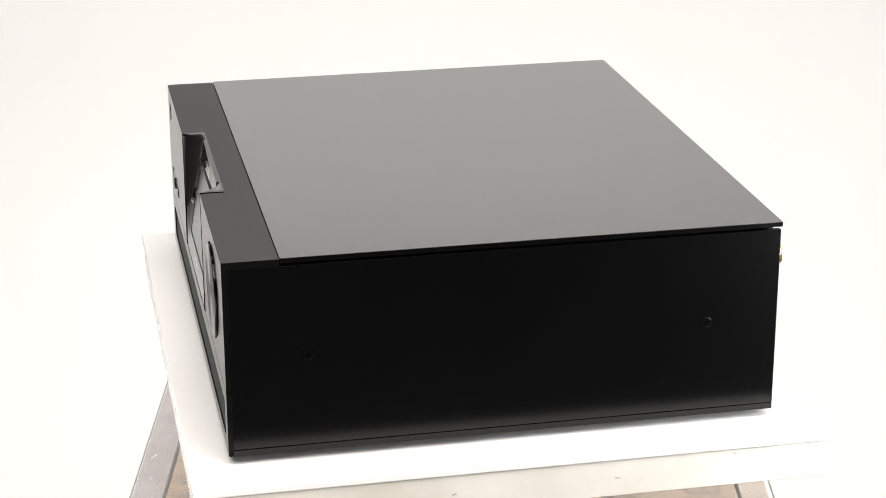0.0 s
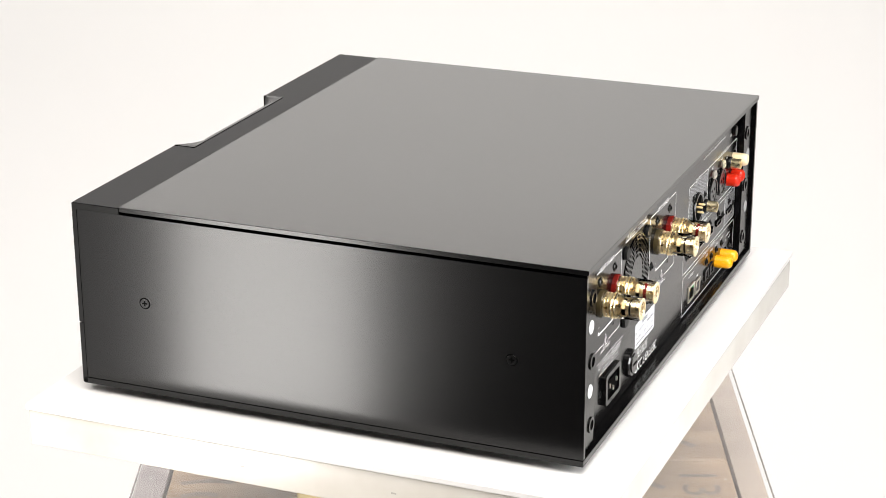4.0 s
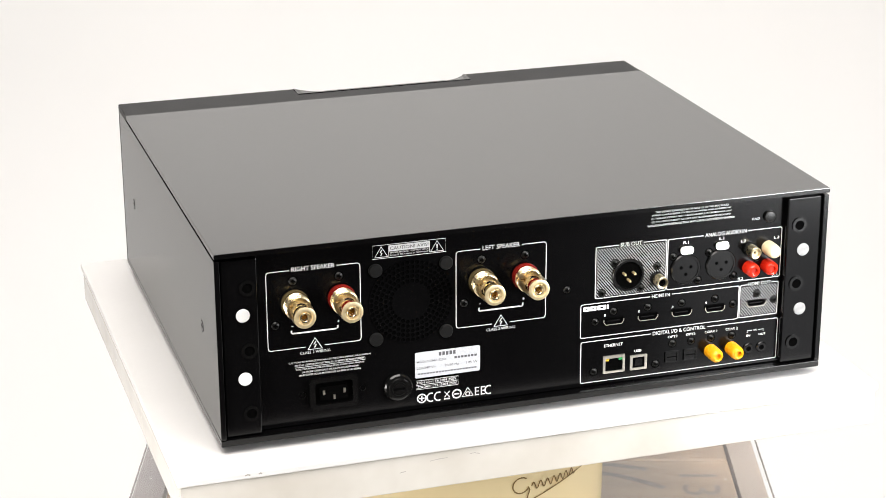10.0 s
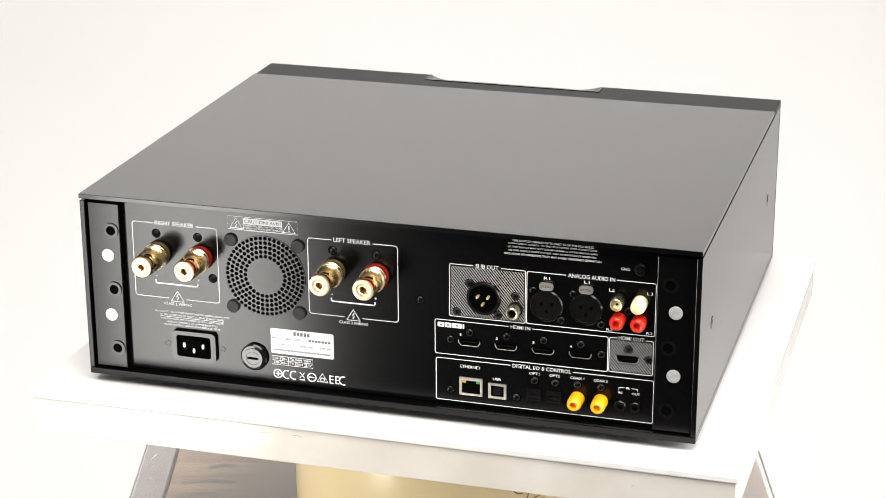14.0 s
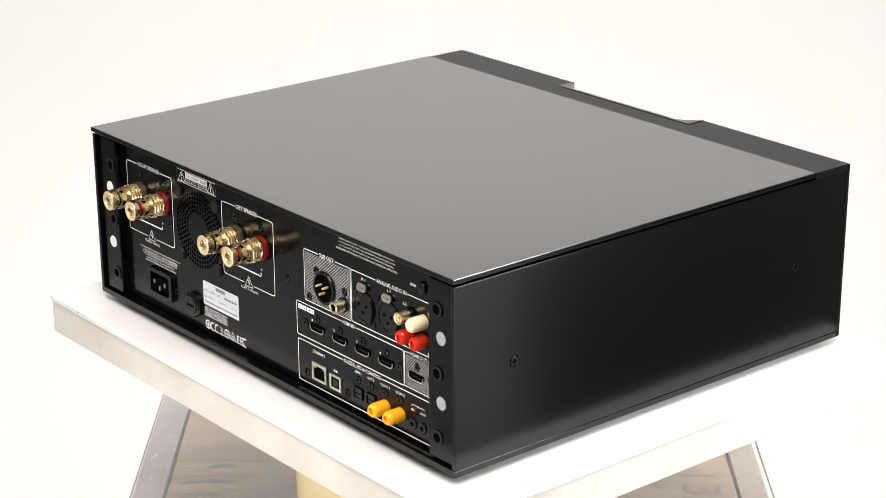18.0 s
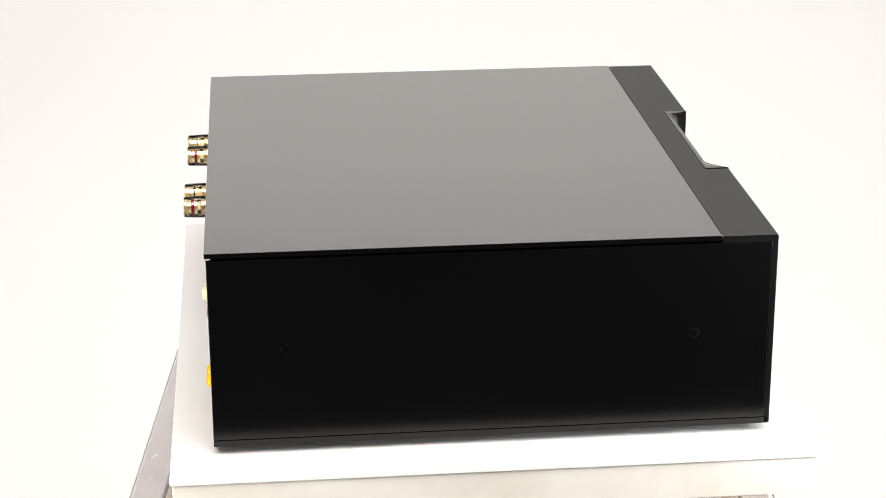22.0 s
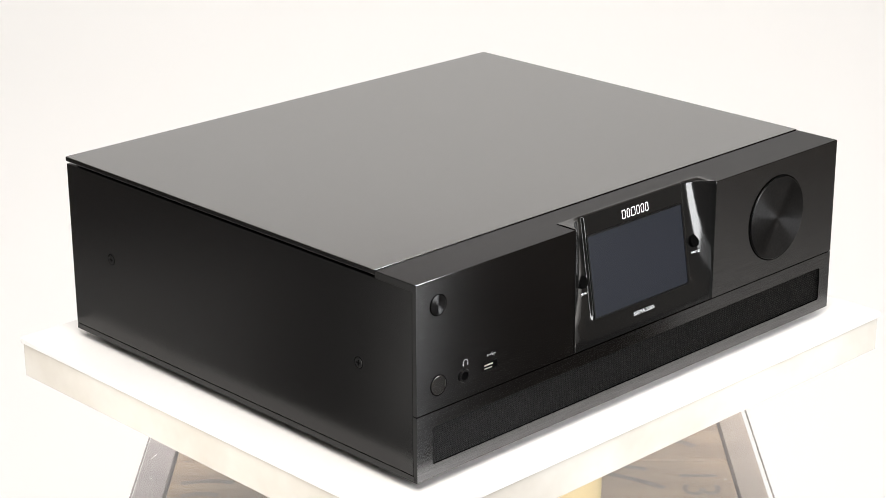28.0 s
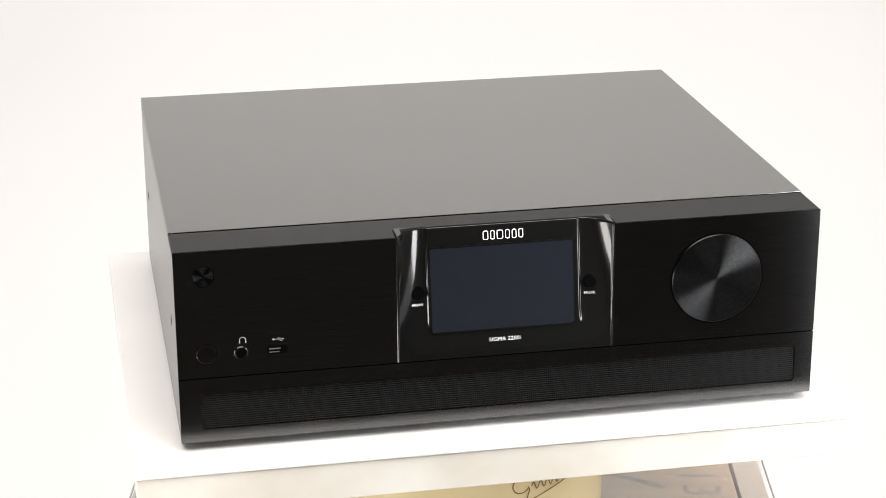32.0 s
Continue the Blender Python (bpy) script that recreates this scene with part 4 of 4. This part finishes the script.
    # rating label and marks
    label = part("rating_label", prism(rounded(-0.0230, -0.0093, 0.0230, 0.0093, 0.0012), 0.0, 0.00015), M["label"], panel, "silver-white rating label", on_rear(0.0574, 0.0352))
    for u, v, w, h in ((0.0, 0.0066, 0.0125, 0.0027), (0.0130, 0.0026, 0.0165, 0.0015), (0.0, -0.0064, 0.0420, 0.0011)):
        n = max(3, int(w / 0.0021))
        for k in range(n):
            a = u - w / 2 + w * k / n
            part("label_bar", prism([(a, v - h / 2), (a + w / n * 0.72, v - h / 2), (a + w / n * 0.72, v + h / 2), (a, v + h / 2)], 0.00015, 0.0002), M["labelink"], label)
    for body, u, w in (("220-240 V~", -0.0150, 0.0135), ("50/60 Hz", 0.0028, 0.0100), ("185 W", 0.0172, 0.0078), ("MOD: SIGMA 2200i", -0.0115, 0.0205)):
        lettering("label_line", body, M["labelink"], label, Matrix.Translation((u, 0.0024 if "MOD" in body else -0.0022, 0.0001)), w, 0.0017, "", 0.012 if u < -0.012 else 0.004)
    part("printed_table", add_strip(add_strip(add_strip(bmesh.new(), [(-0.0798, 0.0176), (-0.0500, 0.0176), (-0.0500, 0.0240), (-0.0798, 0.0240)], 0.0003, closed=True), [(-0.0798, 0.0208), (-0.0500, 0.0208)], 0.0003), [(-0.0678, 0.0176), (-0.0678, 0.0240)], 0.0003), M["ink"], panel, "", on_rear(0, 0))
    for body, x, z, w in (("100-120~", 0.0738, 0.0224, 0.0100), ("T6.3AH 250V", 0.0590, 0.0224, 0.0155), ("220-240~", 0.0738, 0.0192, 0.0100), ("T3.15AH 250V", 0.0590, 0.0192, 0.0160)):
        words(panel, body, x, z, w, 0.0019)
    approval_marks(panel)
    # sub out, analogue in, video, digital
    printed_box(panel, -0.1003, 0.0676, -0.0483, 0.1047, (-0.0741, 0.0190), r=0.0014)
    hatching(panel, -0.1003, 0.0676, -0.0483, 0.1040)
    words(panel, "SUB OUT", -0.0741, 0.1047, 0.0157, 0.0029)
    printed_box(panel, -0.1872, 0.0678, -0.1013, 0.1045, (-0.1445, 0.0340), r=0.0014)
    words(panel, "ANALOG AUDIO IN", -0.1445, 0.1046, 0.0312, 0.0029)
    printed_box(panel, -0.1565, 0.0396, -0.0381, 0.0642, (-0.0972, 0.0165), r=0.0014)
    words(panel, "HDMI IN", -0.0972, 0.0642, 0.0134, 0.0026)
    printed_box(panel, -0.1866, 0.0400, -0.1574, 0.0642, (-0.1720, 0.0190), r=0.0014)
    hatching(panel, -0.1866, 0.0400, -0.1574, 0.0634)
    words(panel, "HDMI OUT", -0.1720, 0.0645, 0.0170, 0.0026)
    printed_box(panel, -0.1877, 0.0060, -0.0387, 0.0364, (-0.1120, 0.0430), r=0.0014)
    words(panel, "DIGITAL I/O & CONTROL", -0.1120, 0.0364, 0.0400, 0.0028)
    for body, x, z, w, h in (("ETHERNET", -0.0628, 0.0318, 0.0139, 0.0021), ("USB", -0.0812, 0.0251, 0.0055, 0.0019), ("OPT1", -0.1070, 0.0323, 0.0070, 0.0019), ("OPT2", -0.1209, 0.0323, 0.0070, 0.0019), ("COAX 1", -0.1363, 0.0324, 0.0094, 0.0019), ("COAX 2", -0.1522, 0.0324, 0.0094, 0.0019), ("IN", -0.1654, 0.0256, 0.0028, 0.0017), ("OUT", -0.1760, 0.0256, 0.0055, 0.0017), ("IR", -0.1707, 0.0293, 0.0026, 0.0017), ("R1", -0.1147, 0.1010, 0.0040, 0.0020), ("L1", -0.1415, 0.1010, 0.0036, 0.0020), ("L2", -0.1582, 0.0972, 0.0038, 0.0020), ("L3", -0.1834, 0.0972, 0.0038, 0.0020), ("R2", -0.1572, 0.0694, 0.0040, 0.0018), ("R3", -0.1836, 0.0696, 0.0040, 0.0018), ("GND", -0.1668, 0.1126, 0.0060, 0.0018), ("1", -0.0559, 0.0546, 0.0010, 0.0018), ("2", -0.0810, 0.0546, 0.0015, 0.0018), ("3", -0.1062, 0.0546, 0.0015, 0.0018), ("4", -0.1315, 0.0546, 0.0016, 0.0018)):
        words(panel, body, x, z, w, h)
    part("printed_bracket", add_strip(add_strip(bmesh.new(), [(-0.0062, -0.0016), (-0.0062, 0.0), (-0.0024, 0.0)], 0.0004), [(0.0024, 0.0), (0.0062, 0.0), (0.0062, -0.0016)], 0.0004), M["ink"], panel, "", on_rear(-0.1707, 0.0293))
    for u, w in ((-0.0068, 0.0023), (-0.0018, 0.0023), (0.0044, 0.0033), (0.0089, 0.0006)):
        bm = prism(rounded(u - w, -0.0017, u + w, 0.0017, 0.0005, 3), 0.0, 0.0001)
        part("port_mark", bm, M["ink"], panel, "", on_rear(-0.0490, 0.0607, 0.0001))
        if w > 0.001:
            part("port_mark_gap", prism(rounded(u - w * 0.30, -0.0004, u + w * 0.30, 0.0004, 0.0001, 3), 0.0, 0.00014), M["rear"], panel, "", on_rear(-0.0490, 0.0607, 0.0001))
    for k, (line, w) in enumerate((("THIS DEVICE COMPLIES WITH PART 15 OF THE FCC RULES", 0.0545), ("OPERATION IS SUBJECT TO THE FOLLOWING TWO CONDITIONS:", 0.0595), ("(1) THIS DEVICE MAY NOT CAUSE HARMFUL INTERFERENCE, AND", 0.0600), ("(2) THIS DEVICE MUST ACCEPT ANY INTERFERENCE RECEIVED,", 0.0590), ("INCLUDING INTERFERENCE THAT MAY CAUSE UNDESIRED OPERATION", 0.0650))):
        words(panel, line, -0.1182, 0.1253 - 0.00235 * k, w, 0.0015)
    xlr_plug(panel, -0.0720, 0.0826)
    rca_jack(panel, -0.0938, 0.0772, "hole")
    xlr_socket(panel, -0.1148, 0.0818)
    xlr_socket(panel, -0.1414, 0.0822)
    rca_jack(panel, -0.1632, 0.0908)
    dust_cap(panel, -0.1772, 0.0905, "cream", "cream plastic dust cap")
    dust_cap(panel, -0.1632, 0.0772, "red", "red plastic dust cap with a dimpled end", 0.0098, 0.0051, True)
    dust_cap(panel, -0.1770, 0.0772, "red", "red plastic dust cap with a dimpled end", 0.0098, 0.0051, True)
    for x in (-0.0622, -0.0876, -0.1130, -0.1382, -0.1699):
        hdmi_port(panel, x, 0.0500)
    port = part("network_port", frame_ring(rounded(-0.0081, -0.0065, 0.0081, 0.0065, 0.0003), rounded(-0.0064, -0.0050, 0.0064, 0.0044, 0.0002), 0.0, 0.0009), M["steel"], panel, "metal network port with two lights", on_rear(-0.0633, 0.0177))
    part("port_inside", prism(rounded(-0.0066, -0.0052, 0.0066, 0.0046, 0.0002), 0.0, 0.0002), M["hole"], port)
    part("status_light", add_box(bmesh.new(), -0.0062, -0.0036, 0.0026, 0.0043, 0.0, 0.0007), M["amber"], port, "amber status light")
    part("status_light", add_box(bmesh.new(), 0.0036, 0.0062, 0.0026, 0.0043, 0.0, 0.0007), M["green"], port, "green status light")
    port = part("usb_port", frame_ring(rounded(-0.0063, -0.0055, 0.0063, 0.0055, 0.0004), rounded(-0.0045, -0.0039, 0.0045, 0.0039, 0.0003), 0.0, 0.0009), M["steel"], panel, "square metal data port", on_rear(-0.0817, 0.0166))
    part("port_inside", prism(rounded(-0.0046, -0.0040, 0.0046, 0.0040, 0.0002), 0.0, 0.0002), M["hole"], port)
    part("port_block", prism([(-0.0028, -0.0026), (0.0028, -0.0026), (0.0028, 0.0014), (0.0018, 0.0026), (-0.0018, 0.0026), (-0.0028, 0.0014)], 0.0, 0.0007), M["plastic"], port)
    for x in (-0.1068, -0.1209):
        b = part("optical_port", frame_ring(rounded(-0.0050, -0.0042, 0.0050, 0.0042, 0.0006), rounded(-0.0038, -0.0032, 0.0038, 0.0032, 0.0004), 0.0, 0.0012), M["plastic"], panel, "black optical port with a shutter", on_rear(x, 0.0172))
        part("shutter", prism(rounded(-0.0038, -0.0032, 0.0038, 0.0032, 0.0003), 0.0, 0.0005), M["plastic"], b)
        part("shutter_slot", add_box(bmesh.new(), -0.0034, 0.0034, -0.0003, 0.0003, 0.0004, 0.0006), M["hole"], b)
    for x in (-0.1366, -0.1525):
        dust_cap(panel, x, 0.0178, "yellow", "amber yellow dust cap with a dimpled end", 0.0130, 0.0050, True)
    for x in (-0.1657, -0.1757):
        b = part("infrared_jack", lathe([(0.0040, 0.0), (0.0040, 0.0006), (0.0034, 0.0012), (0.0019, 0.0012), (0.0019, 0.0003), (0.0, 0.0003)], 28), M["plastic"], panel, "small black control jack", on_rear(x, 0.0158))
        part("jack_hole", lathe([(0.0018, 0.0004), (0.0, 0.0004)], 16), M["hole"], b)
    part("ground_post", lathe([(0.0042, 0.0), (0.0042, 0.0016), (0.0036, 0.0022), (0.0020, 0.0024), (0.0, 0.0024)], 28), M["screw"], panel, "black ground terminal", on_rear(-0.1769, 0.1135))
    for x, z in ((-0.0277, 0.0766), (-0.0620, 0.0922), (-0.0817, 0.0717), (-0.0533, 0.0711), (-0.0935, 0.0862), (-0.1053, 0.0917), (-0.1245, 0.0724), (-0.1322, 0.0917), (-0.1515, 0.0724), (-0.1693, 0.0838), (-0.0622, 0.0568), (-0.0876, 0.0568), (-0.1130, 0.0568), (-0.1382, 0.0568), (-0.0487, 0.0506), (-0.1522, 0.0513), (-0.1703, 0.0570), (-0.1836, 0.0510), (-0.0485, 0.0136), (-0.0948, 0.0134), (-0.1072, 0.0272), (-0.1213, 0.0272), (-0.1365, 0.0276), (-0.1525, 0.0276)):
        screw_head(panel, on_rear(x, z), 0.0025)


def approval_marks(panel):
    """Approval marks under the rating label, as plain white rings, bars and arcs."""
    ring = [(math.cos(radians(a)), math.sin(radians(a))) for a in range(0, 360, 15)]
    z = 0.0108
    spots = [(0.0758, "disc"), (0.0693, "arc"), (0.0640, "arc"), (0.0580, "cross"), (0.0510, "ring"), (0.0432, "triangle"), (0.0365, "bars"), (0.0322, "bars"), (0.0280, "arc")]
    for x, kind in spots:
        bm = bmesh.new()
        if kind in ("disc", "ring"):
            add_strip(bm, [(0.0030 * a, 0.0030 * b) for a, b in ring], 0.0009, closed=True)
            add_strip(bm, [(-0.0018, 0.0), (0.0018, 0.0)], 0.0009)
            if kind == "disc":
                add_strip(bm, [(0.0, -0.0020), (0.0, 0.0020)], 0.0009)
        elif kind == "arc":
            add_strip(bm, [(0.0028 * math.cos(radians(a)), 0.0030 * math.sin(radians(a))) for a in range(60, 301, 15)], 0.0009)
        elif kind == "cross":
            add_strip(bm, [(-0.0018, -0.0014), (0.0018, 0.0028)], 0.0005)
            add_strip(bm, [(0.0018, -0.0014), (-0.0018, 0.0028)], 0.0005)
            add_strip(bm, [(-0.0020, -0.0026), (0.0020, -0.0026)], 0.0009)
        elif kind == "triangle":
            add_strip(bm, [(-0.0040, -0.0026), (0.0040, -0.0026), (0.0, 0.0036)], 0.0007, closed=True)
            add_strip(bm, [(0.0014 * a, -0.0010 + 0.0014 * b) for a, b in ring], 0.0006, closed=True)
        else:
            add_strip(bm, [(-0.0012, -0.0030), (-0.0012, 0.0030)], 0.0008)
            for v in (-0.0026, 0.0, 0.0026):
                add_strip(bm, [(-0.0008, v), (0.0014, v)], 0.0007)
        part("approval_mark", bm, M["ink"], panel, "", on_rear(x, z, 0.00002))


# ---- everything is put in place ----
crate_stand()
drum_turntable()
board = display_board()
amp = amplifier()
front_details(amp)
rear_details(amp)

# the turn of the board, in degrees, second by second
TURNS = [(0, 281.75), (0.5, 277.78), (1, 273.68), (1.5, 269.51), (2, 265.32), (2.5, 261.21), (4.5, 243.68), (5, 239.59), (5.5, 235.43), (6, 231.25), (7, 222.95), (8, 214.68), (9, 206.24), (10, 197.92), (11, 189.56), (12, 181.08), (13, 172.50), (13.5, 168.17), (14, 163.76), (14.5, 159.39), (15, 155.08), (15.5, 150.84), (17.5, 133.87), (18, 129.66), (19, 121.12), (20, 112.64), (21, 104.18), (22, 95.66), (23, 87.03), (24, 78.28), (25, 69.60), (26, 61.10), (26.5, 56.99), (28.5, 40.18), (29, 35.98), (30, 27.60), (31, 19.33), (32, 11.13)]


def motions():
    rows = [(t, pose(0, 0, 0, 0, 0, a)) for t, a in TURNS]
    walk(board, rows)
    walk(amp, rows)


motions()
